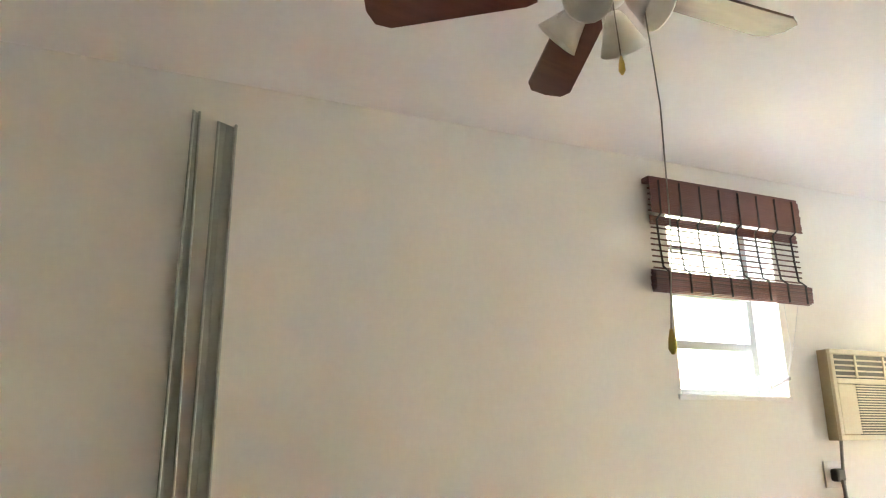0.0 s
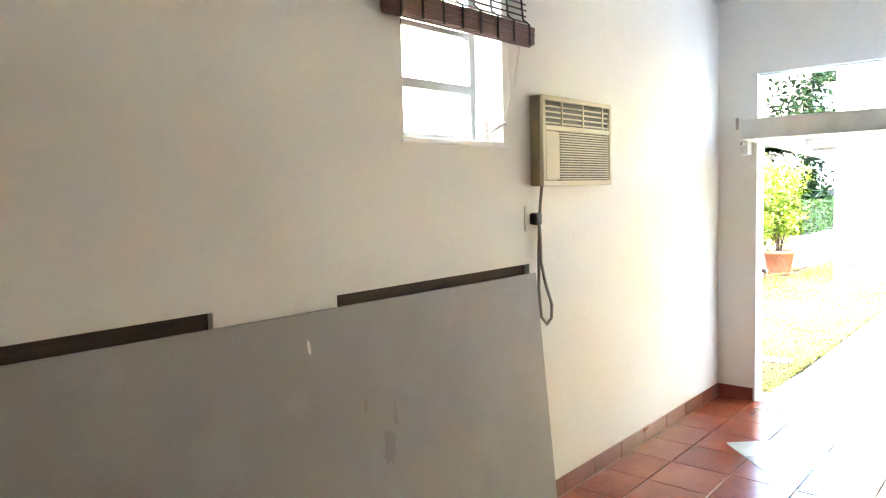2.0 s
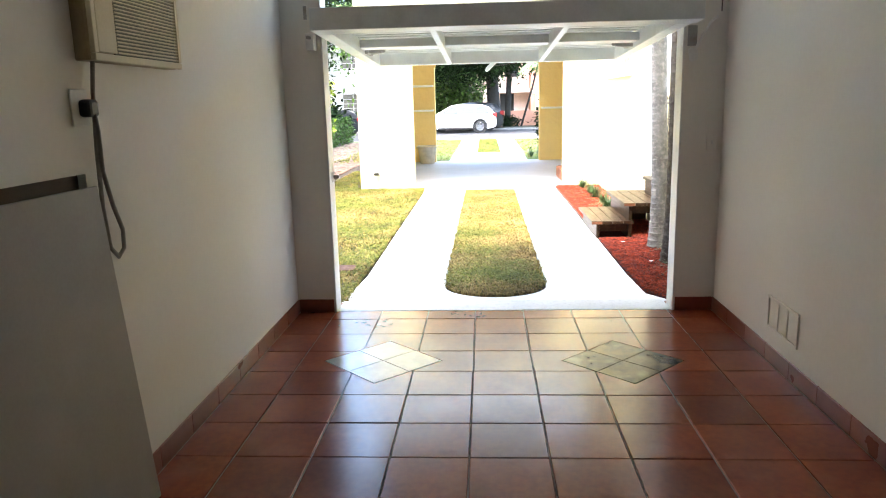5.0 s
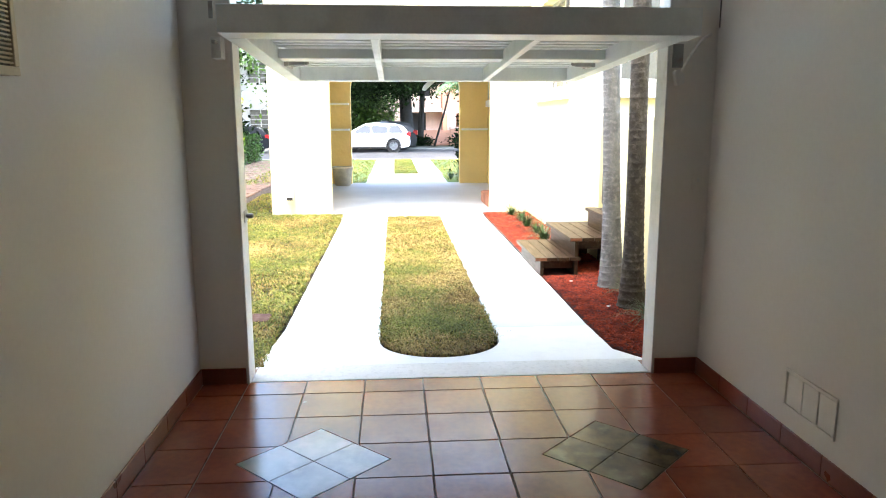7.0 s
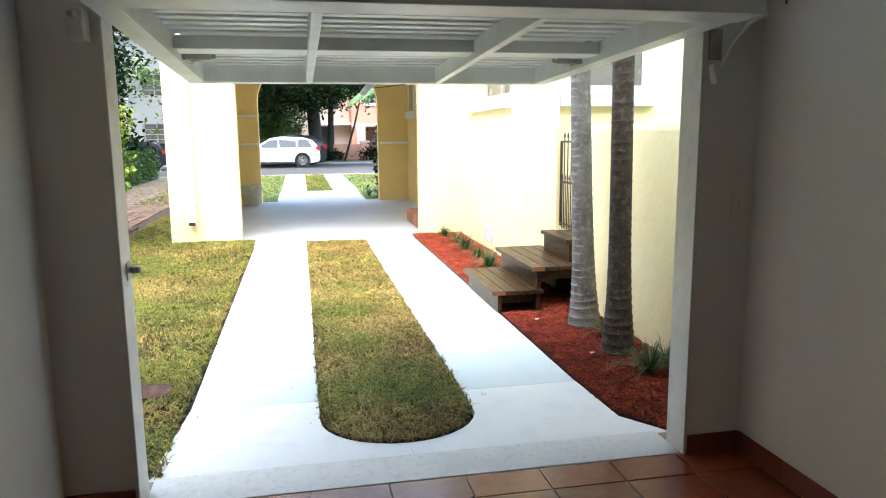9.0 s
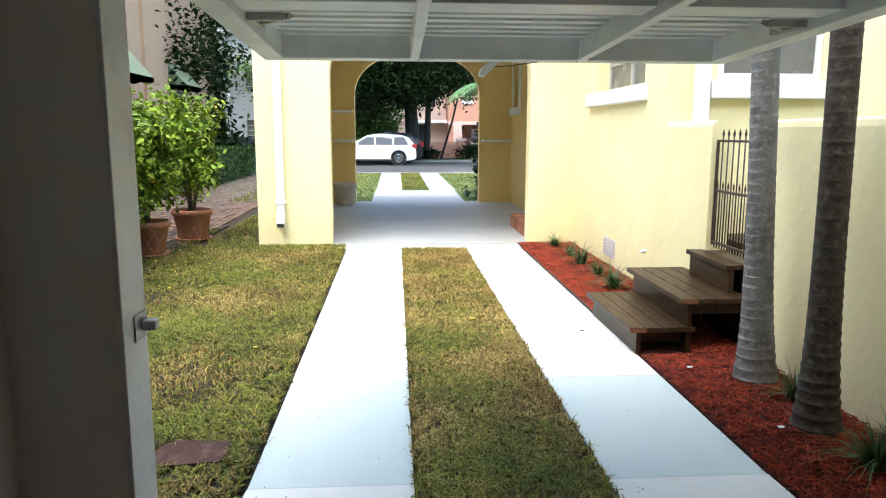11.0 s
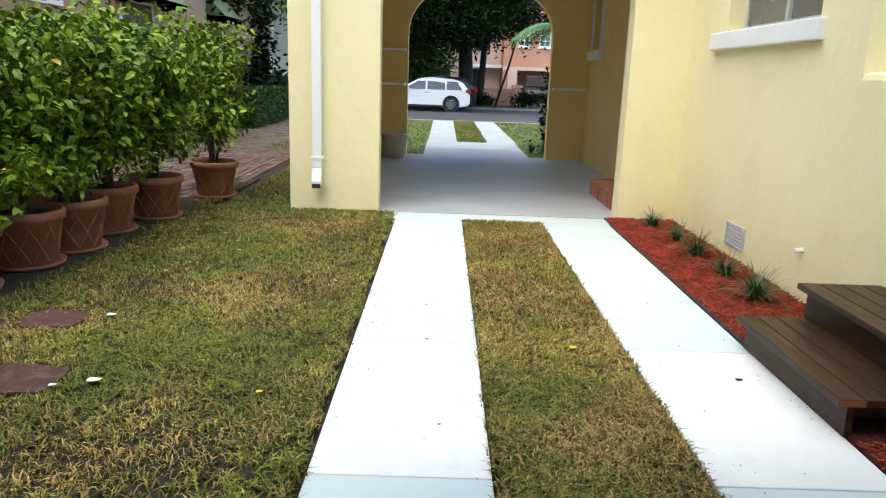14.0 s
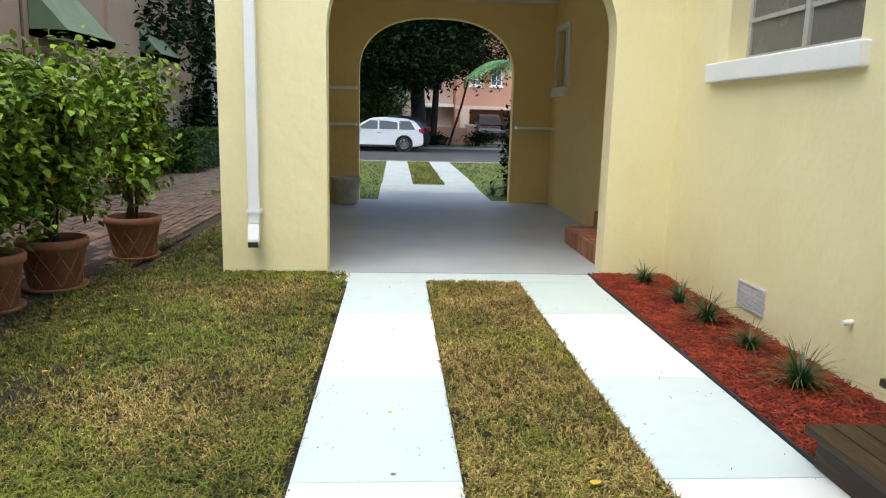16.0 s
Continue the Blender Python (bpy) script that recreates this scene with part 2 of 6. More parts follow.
EARTH = material("ground_earth", (0.10, 0.085, 0.055), 0.95, (0.075, 0.08, 0.04), 0.8, 30, bump=0.5, depth=0.02)
GRASSFAR = material("far_grass", (0.10, 0.15, 0.03), 0.95, (0.07, 0.115, 0.022), 1.5, 40, bump=0.6, depth=0.03, third=(0.17, 0.17, 0.06), third_scale=0.8)
CARWHITE = material("white_car_paint", (0.78, 0.78, 0.77), 0.2, (0.77, 0.77, 0.76), 1, 5, bump=0)
CARDARK = material("dark_car_paint", (0.02, 0.022, 0.026), 0.18, bump=0)
CARGLASS = material("car_glass", (0.02, 0.022, 0.025), 0.06, bump=0, spec=0.6)
TYRE = material("tyre_rubber", (0.02, 0.02, 0.02), 0.85)
RIM = material("alloy_rim", (0.5, 0.5, 0.51), 0.3, metal=0.8, bump=0)
REDLAMP = material("red_lamp_lens", (0.35, 0.02, 0.02), 0.2, bump=0)
SHINGLE = material("stepping_stone", (0.10, 0.05, 0.042), 0.9, (0.06, 0.034, 0.03), 6, 60, bump=0.6, third=(0.16, 0.11, 0.09), third_scale=14, third_amount=0.5, spec=0.2)
LITTER = material("brown_leaf_litter", (0.22, 0.14, 0.075), 0.8, (0.10, 0.065, 0.035), 9, 60, bump=0, island=0.6)
PAPER = material("white_litter", (0.75, 0.74, 0.7), 0.8)
STEEL = material("galvanised_steel", (0.42, 0.41, 0.38), 0.45, metal=0.6, third=(0.25, 0.15, 0.08), third_scale=12, third_amount=0.5)
# near-black sheets behind openings stand in for the shade of unlit rooms
UNLIT_BACKING = material("unlit_room_backing", (0.03, 0.03, 0.032), 0.6)


def grass_material():
    m = material("grass_blade", (0.20, 0.215, 0.030), 0.65, (0.082, 0.098, 0.015), 1.6, 9, bump=0, island=0.65, third=(0.23, 0.21, 0.045), third_scale=2.4, third_amount=0.5, spec=0.2)
    return m


GRASS = grass_material()
STRAW = material("dry_grass_blade", (0.42, 0.305, 0.105), 0.7, (0.19, 0.122, 0.042), 1.6, 9, bump=0, island=0.8, third=(0.19, 0.165, 0.036), third_scale=2.2, third_amount=0.5, spec=0.2)


# ---- mesh helpers ----
def box(bm, x0, x1, y0, y1, z0, z1, bevel=0.0):
    vs = [bm.verts.new((x, y, z)) for x in (x0, x1) for y in (y0, y1) for z in (z0, z1)]
    fs = [bm.faces.new([vs[i] for i in f]) for f in ((0, 1, 3, 2), (4, 6, 7, 5), (0, 4, 5, 1), (2, 3, 7, 6), (0, 2, 6, 4), (1, 5, 7, 3))]
    if bevel:
        bmesh.ops.bevel(bm, geom=list({e for f in fs for e in f.edges}), offset=bevel, segments=2, affect="EDGES", profile=0.5)
    return bm


def boxes(*rows, bevel=0.0):
    bm = bmesh.new()
    for r in rows:
        b2 = bmesh.new()
        box(b2, *r, bevel=bevel)
        me = bpy.data.meshes.new("tmp")
        b2.to_mesh(me)
        b2.free()
        bm.from_mesh(me)
        bpy.data.meshes.remove(me)
    return bm


def tube(bm, pts, radii, sides=8, cap=True):
    """A tapered tube through points."""
    pts = [Vector(p) for p in pts]
    if isinstance(radii, (int, float)):
        radii = [radii] * len(pts)
    rings, side = [], None
    for i, p in enumerate(pts):
        d = (pts[min(i + 1, len(pts) - 1)] - pts[max(i - 1, 0)]).normalized()
        if side is None:
            side = d.orthogonal().normalized()
        side = (side - d * side.dot(d)).normalized()
        up = d.cross(side)
        rings.append([bm.verts.new(p + radii[i] * (math.cos(a) * side + math.sin(a) * up)) for a in [2 * math.pi * k / sides for k in range(sides)]])
    for a, b in zip(rings, rings[1:]):
        for k in range(sides):
            f = bm.faces.new((a[k], a[(k + 1) % sides], b[(k + 1) % sides], b[k]))
            f.smooth = True
    if cap:
        bm.faces.new(rings[0][::-1])
        bm.faces.new(rings[-1])
    return bm


def lathe(bm, profile, sides=24, at=(0, 0, 0)):
    rings = []
    for r, z in profile:
        rings.append([bm.verts.new((at[0] + r * math.cos(2 * math.pi * k / sides), at[1] + r * math.sin(2 * math.pi * k / sides), at[2] + z)) for k in range(sides)])
    for a, b in zip(rings, rings[1:]):
        for k in range(sides):
            f = bm.faces.new((a[k], a[(k + 1) % sides], b[(k + 1) % sides], b[k]))
            f.smooth = True
    bm.faces.new(rings[0][::-1])
    bm.faces.new(rings[-1])
    return bm


def prism(bm, outline, axis, lo, hi):
    """An outline of 2D points pushed along an axis from lo to hi."""
    def at(p, v):
        q = list(p)
        q.insert("xyz".index(axis), v)
        return bm.verts.new(q)
    a, b = [at(p, lo) for p in outline], [at(p, hi) for p in outline]
    bm.faces.new(a[::-1])
    bm.faces.new(b)
    k = len(a)
    for i in range(k):
        bm.faces.new((a[i], a[(i + 1) % k], b[(i + 1) % k], b[i]))
    return bm


def walled(axis, near, far, u0, u1, z0, z1, holes=()):
    """A wall slab across an axis ('x' or 'y'), with rectangular holes (u0, u1, z0, z1)."""
    us = sorted({u0, u1, *[min(max(h[i], u0), u1) for h in holes for i in (0, 1)]})
    zs = sorted({z0, z1, *[min(max(h[i], z0), z1) for h in holes for i in (2, 3)]})

    def solid(i, j):
        if not (0 <= i < len(us) - 1 and 0 <= j < len(zs) - 1):
            return False
        u, z = (us[i] + us[i + 1]) / 2, (zs[j] + zs[j + 1]) / 2
        return not any(h[0] < u < h[1] and h[2] < z < h[3] for h in holes)
    bm = bmesh.new()
    seen = {}

    def v(u, w, z):
        key = (round(u, 5), round(w, 5), round(z, 5))
        if key not in seen:
            seen[key] = bm.verts.new((w, u, z) if axis == "x" else (u, w, z))
        return seen[key]
    for i in range(len(us) - 1):
        for j in range(len(zs) - 1):
            if not solid(i, j):
                continue
            a, b, c, d = us[i], us[i + 1], zs[j], zs[j + 1]
            for w in (near, far):
                bm.faces.new((v(a, w, c), v(b, w, c), v(b, w, d), v(a, w, d)))
            if not solid(i - 1, j):
                bm.faces.new((v(a, near, c), v(a, far, c), v(a, far, d), v(a, near, d)))
            if not solid(i + 1, j):
                bm.faces.new((v(b, near, c), v(b, far, c), v(b, far, d), v(b, near, d)))
            if not solid(i, j - 1):
                bm.faces.new((v(a, near, c), v(b, near, c), v(b, far, c), v(a, far, c)))
            if not solid(i, j + 1):
                bm.faces.new((v(a, near, d), v(b, near, d), v(b, far, d), v(a, far, d)))
    bmesh.ops.recalc_face_normals(bm, faces=bm.faces)
    return bm


def finish(name, bm, mat):
    if isinstance(bm, bpy.types.Mesh):
        me = bm
    else:
        bmesh.ops.recalc_face_normals(bm, faces=bm.faces)
        me = bpy.data.meshes.new(name)
        bm.to_mesh(me)
        bm.free()
    if not me.materials:
        me.materials.append(mat)
    return new(name, me)


def structure(name, bm, mat, label, category):
    return tagged(finish(name, bm, mat), label, category, kind="structure")


def thing(name, label, category, at=(0, 0, 0), group=""):
    ob = new(name)
    ob.location = at
    ob.empty_display_size = 0.1
    return tagged(ob, label, category, group)


def part(name, bm, mat, parent, label=""):
    """A mesh given in world coordinates, as a part of a thing or of another part."""
    ob = finish(name, bm, mat)
    ob.parent = parent
    if parent.parent is None:
        ob.matrix_parent_inverse = Matrix.Translation(-Vector(parent.location))
    return tagged(ob, label)


def single(name, bm, mat, label, category, group=""):
    return tagged(finish(name, bm, mat), label, category, group)


def raw_mesh(name, verts, faces, mat):
    me = bpy.data.meshes.new(name)
    me.from_pydata(verts, [], faces)
    me.materials.append(mat)
    return me


def piece(name, me, parent, at, rz=0.0):
    """A small piece that shares its mesh with others."""
    ob = new(name, me)
    ob.parent = parent
    if parent.parent is None:
        ob.matrix_parent_inverse = Matrix.Translation(-Vector(parent.location))
    ob.location = at
    ob.rotation_euler = (0, 0, rz)
    return ob


def block_mesh(name, sx, sy, sz, mat, bevel=0.004):
    """A block with chamfered top edges, centred in x and y, its top at z = 0."""
    x, y, b = sx / 2, sy / 2, bevel
    vs = [(-x, -y, -sz), (x, -y, -sz), (x, y, -sz), (-x, y, -sz), (-x, -y, -b), (x, -y, -b), (x, y, -b), (-x, y, -b),
          (-x + b, -y + b, 0), (x - b, -y + b, 0), (x - b, y - b, 0), (-x + b, y - b, 0)]
    fs = [(3, 2, 1, 0), (0, 1, 5, 4), (1, 2, 6, 5), (2, 3, 7, 6), (3, 0, 4, 7), (4, 5, 9, 8), (5, 6, 10, 9), (6, 7, 11, 10), (7, 4, 8, 11), (8, 9, 10, 11)]
    return raw_mesh(name, vs, fs, mat)


def leaf_cloud(name, centres, sizes, mat, rng, flat=0.35, long=1.9, quad=True):
    """Leaves, one folded blade at each centre, in one mesh."""
    n = len(centres)
    c = np.asarray(centres, float)
    d = rng.normal(size=(n, 3))
    d[:, 2] = d[:, 2] * 0.6 - 0.25
    d /= np.linalg.norm(d, axis=1)[:, None]
    up = rng.normal(size=(n, 3)) * flat + np.array((0, 0, 1.0))
    s = np.cross(d, up)
    s /= np.linalg.norm(s, axis=1)[:, None] + 1e-9
    u = np.cross(s, d)
    z = np.asarray(sizes, float)[:, None]
    if quad:
        rows = (c, c + d * z * long * 0.45 + s * z * 0.5 + u * z * 0.12, c + d * z * long, c + d * z * long * 0.45 - s * z * 0.5 + u * z * 0.12)
        tris = ((0, 1, 2), (0, 2, 3))
    else:
        # a broad oval leaf, folded along its rib and drooping at the tip
        fall = np.array((0, 0, -1.0)) * z * long
        rib, tip = c + d * z * long * 0.55 - fall * 0.02, c + d * z * long + fall * 0.16
        l1, r1 = c + d * z * long * 0.28 + s * z * 0.44 + u * z * 0.12, c + d * z * long * 0.28 - s * z * 0.44 + u * z * 0.12
        l2, r2 = c + d * z * long * 0.68 + s * z * 0.40 + u * z * 0.10 + fall * 0.05, c + d * z * long * 0.68 - s * z * 0.40 + u * z * 0.10 + fall * 0.05
        rows = (c, l1, l2, tip, r2, r1, rib)
        tris = ((0, 1, 6), (1, 2, 6), (2, 3, 6), (3, 4, 6), (4, 5, 6), (5, 0, 6))
    verts = np.stack(rows, 1).reshape(-1, 3)
    i = np.arange(n) * len(rows)
    faces = np.concatenate([np.stack([i + k for k in t], 1) for t in tris])
    return raw_mesh(name, verts.tolist(), faces.tolist(), mat)


def blades(name, xs, ys, z, heights, mat, rng, width=0.005, lean=0.8):
    """Grass blades, one bent strip each, in one mesh."""
    n = len(xs)
    a = rng.uniform(0, 2 * math.pi, n)
    w = width * rng.uniform(0.7, 1.3, n)
    l = heights * rng.uniform(0.3, 1.0, n) * lean
    dx, dy = np.cos(a), np.sin(a)
    base = np.stack((xs, ys, np.full(n, z)), 1)
    side = np.stack((-dy * w, dx * w, np.zeros(n)), 1)
    mid = base + np.stack((dx * l * 0.35, dy * l * 0.35, heights * 0.65), 1)
    tip = base + np.stack((dx * l * 1.15, dy * l * 1.15, heights * rng.uniform(0.6, 1.0, n)), 1)
    verts = np.stack((base - side, base + side, mid + side * 0.8, mid - side * 0.8, tip), 1).reshape(-1, 3)
    i = np.arange(n) * 5
    me = bpy.data.meshes.new(name)
    quads = np.stack((i, i + 1, i + 2, i + 3), 1).tolist()
    tris = np.stack((i + 3, i + 2, i + 4), 1).tolist()
    me.from_pydata(verts.tolist(), [], quads + tris)
    me.materials.append(mat)
    return me


# ---- garage shell ----
WL, WR, XF, XB, CEIL = 2.72, -0.28, 5.785, -1.7, 3.0
floor = structure("floor", boxes((XB, 6.05, WR - 0.2, WL + 0.2, -0.16, -0.007)), GROUT, "terracotta tiled garage floor with sandy grout", "floor")
WIN = (2.33, 3.0, 1.865, 2.82)
wall_left = structure("wall_north", walled("y", WL, WL + 0.24, XB, 6.05, -0.1, 3.3, [WIN, (0.325, 1.445, 0.0, 1.287), (1.95, 3.20, 0.0, 1.277)]), PLASTER,
                      "off-white plastered garage wall with cut-outs near the floor", "wall")
structure("wall_south", walled("y", WR - 0.2, WR, XB, 6.05, -0.1, 3.3), PLASTER, "off-white plastered garage wall with a vent", "wall")
wall_front = structure("wall_east", walled("x", XF, 5.94, WR, WL, -0.1, 3.3, [(-0.006, 2.449, -0.2, 2.45)]), PLASTER, "off-white plastered wall around the garage opening", "wall")
structure("wall_west", walled("x", XB - 0.2, XB, WR, WL, -0.1, 3.3), PLASTER, "plain off-white back wall of the garage", "wall")
structure("ceiling", boxes((XB - 0.2, 6.05, WR - 0.2, WL + 0.24, CEIL, CEIL + 0.12)), CEILING, "smooth off-white painted garage ceiling", "ceiling")
structure("wall_cavity", boxes((0.30, 3.23, WL + 0.03, WL + 0.07, 0.0, 1.32)), DARKWOOD, "dark raw wood boards inside the wall cut-outs", "wall panel")
structure("threshold", boxes((5.802, 6.06, 0.009, 2.434, -0.12, 0.003), (5.9465, 6.06, -0.14, 0.008, -0.12, -0.012), (5.9465, 6.06, 2.435, 2.60, -0.12, -0.012), bevel=0.004), DIRTYSILL, "dirty white painted concrete threshold", "threshold")
jamb = structure("door_jamb", boxes((5.781, 5.945, 2.435, 2.449, -0.03, 2.449), (5.781, 5.945, -0.006, 0.008, -0.03, 2.449), (5.81, 5.945, 0.009, 2.434, 2.432, 2.449), bevel=0.003), JAMB, "white painted wooden garage door jambs", "door frame")

# ---- ground, road ----
structure("ground", boxes((-60, 400, -300, 300, -0.6, -0.13)), EARTH, "bare earth ground reaching the horizon", "ground")
structure("road", boxes((31.6, 43.6, -150, 150, -0.3, -0.115)), ASPHALT, "dark asphalt street", "road")
for x0, x1 in ((31.3, 31.6), (43.6, 43.85)):
    structure("kerb", boxes((x0, x1, -120, 120, -0.3, -0.02), bevel=0.02), KERB, "weathered concrete kerb along the street", "kerb")
structure("front_lawn", boxes((19.93, 31.3, -14, 14, -0.2, -0.05)), GRASSFAR, "green front lawn beside the street", "lawn")
structure("far_verge", boxes((43.85, 48.0, -60, 60, -0.25, -0.03)), EARTH, "shaded earth verge beyond the street", "verge")

# ---- driveway ----
SEAMS = [6.93, 8.27, 9.69, 10.89, 12.28, 13.35]
driveway = thing("driveway", "white painted concrete driveway strips with bluish slabs", "driveway", (9.8, 1.2, -0.2))
driveway["kind"] = "structure"


def slab(x0, x1, y0, y1, mat, parent=driveway, top=-0.03):
    part("slab", boxes((x0 + 0.003, x1 - 0.003, y0, y1, top - 0.14, top), bevel=0.006), mat, parent)


for i, (x0, x1) in enumerate(zip(SEAMS, SEAMS[1:])):
    mat = CONCBLUE if i % 2 == 0 else CONC
    slab(x0, x1, 1.69, 2.41, mat)
    slab(x0, x1, 0.09, 0.825, mat)
slab(13.35, 13.72, 0.02, 2.55, CONCBLUE)
# the apron before the garage, round the rounded end of the grass strip
arc = [(6.64 - 0.38 * math.cos(a), 1.258 + 0.43 * math.sin(a)) for a in [math.pi / 2 - math.pi * k / 16 for k in range(17)]]
left_arc, right_arc = arc[:9], arc[8:]
bm = bmesh.new()
prism(bm, [(6.06, 1.245), (6.06, 2.50), (6.20, 2.47), (6.93, 2.41), (6.93, 1.69)] + left_arc, "z", -0.17, -0.03)
part("apron_slab", bm, CONC, driveway)
bm = bmesh.new()
prism(bm, [(6.06, 1.243)] + right_arc + [(6.93, 0.825), (6.93, 0.09), (6.35, 0.07), (6.12, -0.09), (6.06, -0.12)], "z", -0.17, -0.03)
part("apron_slab", bm, CONC, driveway)
front_drive = thing("front_driveway", "white concrete driveway strips towards the street", "driveway", (25, 1.2, -0.2))
front_drive["kind"] = "structure"
slab(19.95, 21.4, 0.2, 2.3, GREYFLOOR, front_drive)
slab(21.4, 23.0, 0.2, 2.3, CONCFAR, front_drive)
for y0, y1 in ((1.58, 2.28), (0.15, 0.85)):
    for x0 in (23.0, 25.2, 27.4, 29.4):
        slab(x0, x0 + 2.0 + (0.2 if x0 < 27 else 0), y0, y1, CONCFAR, front_drive)

# ---- carport and house ----
CX0, CX1, CX2, CX3 = 13.72, 13.97, 19.66, 19.9
CL, CR, CTOP = 3.62, -0.77, 3.95


def arched_wall(x0, x1, ya, yb, y0, y1, top, spring, crown, steps=28):
    """A wall across x with a basket arch between ya and yb."""
    mid, half = (ya + yb) / 2, (yb - ya) / 2
    power = 2.4
    curve = []
    for k in range(steps + 1):
        a = math.pi * k / steps
        c, s = math.cos(a), math.sin(a)
        curve.append((mid + half * math.copysign(abs(c) ** (2 / power), c), spring + (crown - spring) * abs(s) ** (2 / power)))
    bm = bmesh.new()
    prism(bm, [(ya, -0.2), (y0, -0.2), (y0, top), (ya, top)], "x", x0, x1)
    prism(bm, [(yb, -0.2), (y1, -0.2), (y1, top), (yb, top)], "x", x0, x1)
    for (a, za), (b, zb) in zip(curve, curve[1:]):
        prism(bm, [(a, za), (b, zb), (b, top), (a, top)], "x", x0, x1)
    bmesh.ops.remove_doubles(bm, verts=bm.verts, dist=0.0002)
    return bm


house = thing("house", "yellow stucco house with an arched carport", "house", (16, 1.4, -0.1))
part("carport_front_wall", arched_wall(CX0, CX1, -0.07, 2.63, CR - 0.3, CL, CTOP, 2.2, 3.12), YELLOW, house)
part("carport_back_wall", arched_wall(CX2, CX3, -0.08, 2.63, CR - 0.3, CL, CTOP, 2.2, 3.16), YELLOW_BOUNCED, house)
part("carport_side_wall", walled("y", 3.38, CL, CX1, CX2, -0.2, CTOP), YELLOW_BOUNCED, house)
CWIN = (18.55, 19.3, 2.02, 2.95)
part("carport_house_wall", walled("y", CR - 0.28, CR, CX1, CX2, -0.2, CTOP, [CWIN]), YELLOW_BOUNCED, house)
part("carport_ceiling", boxes((CX1, CX2, CR, 3.38, 3.45, 3.6)), CEILING, house, "pale painted carport ceiling")
part("carport_floor", boxes((CX0, CX3, CR, 3.38, -0.2, -0.022)), GREYFLOOR, house, "smooth grey painted carport floor")
W1 = (11.05, 12.75, 1.97, 3.25)
part("side_wall", walled("y", -0.95, -0.70, 10.42, CX0, -0.2, CTOP, [W1]), YELLOW, house)


def capped_wall(x0, x1, top):
    """A low wall along x with a softly rounded top."""
    bm = bmesh.new()
    prism(bm, [(-0.88, -0.2), (-0.70, -0.2), (-0.70, top - 0.05), (-0.712, top - 0.015), (-0.745, top), (-0.835, top), (-0.868, top - 0.015), (-0.88, top - 0.05)], "x", x0, x1)
    return bm


part("side_wall", capped_wall(9.465, 10.4195, 1.59), YELLOW, house)
W2 = (-2.12, -1.15, 1.97, 3.2)
part("facing_wall", walled("x", 10.42, 10.67, -7.8, -0.9505, -0.2, CTOP, [W2]), YELLOW, house)
# the eave overhang is out of view, added to darken the wall below
part("roof", boxes((10.2, 13.6, -8.0, -0.35, CTOP, CTOP + 0.25), (13.601, 20.1, -8.0, 3.8, CTOP, CTOP + 0.25)), WHITETRIM, house)
part("rear_wall", boxes((10.42, 20.0, -8.0, -7.8, -0.2, CTOP)), YELLOW, house)
# added unseen blocks over and beside the garage, behind the walk, shading the lawn
structure("garage_building", boxes((4.5, 6.05, WL + 0.2405, 7.0, -0.2, 5.0), (XB - 0.2, 6.05, -9.0, WR - 0.2005, -0.2, 5.0), (XB - 0.2, 6.05, WR - 0.2, WL + 0.24, 3.301, 5.0)), YELLOW, "unseen added block that shades the garden by the garage", "building")


def low_wall(x0, x1):
    return tagged(finish("low_wall", capped_wall(x0, x1, 1.58), YELLOW), "low yellow stucco garden wall with rounded top", "garden wall", "", "structure")


low_wall(6.06, 8.80)


def house_window(name, hole, y, sill_out, rows, cols, sill=None):
    x0, x1, z0, z1 = hole
    w = thing(name, "aluminium framed window with a white sill in yellow stucco", "window", ((x0 + x1) / 2, y, z0))
    w["kind"] = "structure"
    d = 0.155 if y > -0.75 and x0 < 13 else 0.09
    rows_ = [(x0, x1, y - d - 0.05, y - d, z0, z0 + 0.05), (x0, x1, y - d - 0.05, y - d, z1 - 0.05, z1), (x0, x0 + 0.045, y - d - 0.05, y - d, z0 + 0.05, z1 - 0.05), (x1 - 0.045, x1, y - d - 0.05, y - d, z0 + 0.05, z1 - 0.05)]
    fr = part("window_frame", boxes(*rows_), ALU, w)
    for c in range(1, cols):
        xm = x0 + (x1 - x0) * c / cols
        part("mullion", boxes((xm - 0.03, xm + 0.03, y - d - 0.045, y - d + 0.01, z0 + 0.05, z1 - 0.05), bevel=0.004), ALU, w)
    for r in range(1, rows):
        zm = z0 + (z1 - z0) * r / rows
        for c in range(cols):
            xa, xb = x0 + (x1 - x0) * c / cols + 0.045, x0 + (x1 - x0) * (c + 1) / cols - 0.045
            part("glazing_bar", boxes((xa, xb, y - d - 0.03, y - d + 0.005, zm - 0.016, zm + 0.016)), ALU, w)
    for c in range(cols):
        for r in range(rows):
            xa, xb = x0 + (x1 - x0) * c / cols + 0.03, x0 + (x1 - x0) * (c + 1) / cols - 0.03
            za, zb = z0 + (z1 - z0) * r / rows + 0.016, z0 + (z1 - z0) * (r + 1) / rows - 0.016
            part("pane", boxes((xa, xb, y - d - 0.035, y - d - 0.02, za, zb)), SCREEN, w)
    s = sill or (x0 - 0.1, x1 + 0.25)
    part("window_sill", boxes((s[0], s[1], y - 0.06, y + sill_out, z0 - 0.16, z0 - 0.005), bevel=0.012), WHITETRIM, w, "thick white painted masonry sill")
    part("reveal", boxes((x0, x1, y - d - 0.2, y - d - 0.051, z0, z1)), UNLIT_BACKING, w)
    return w


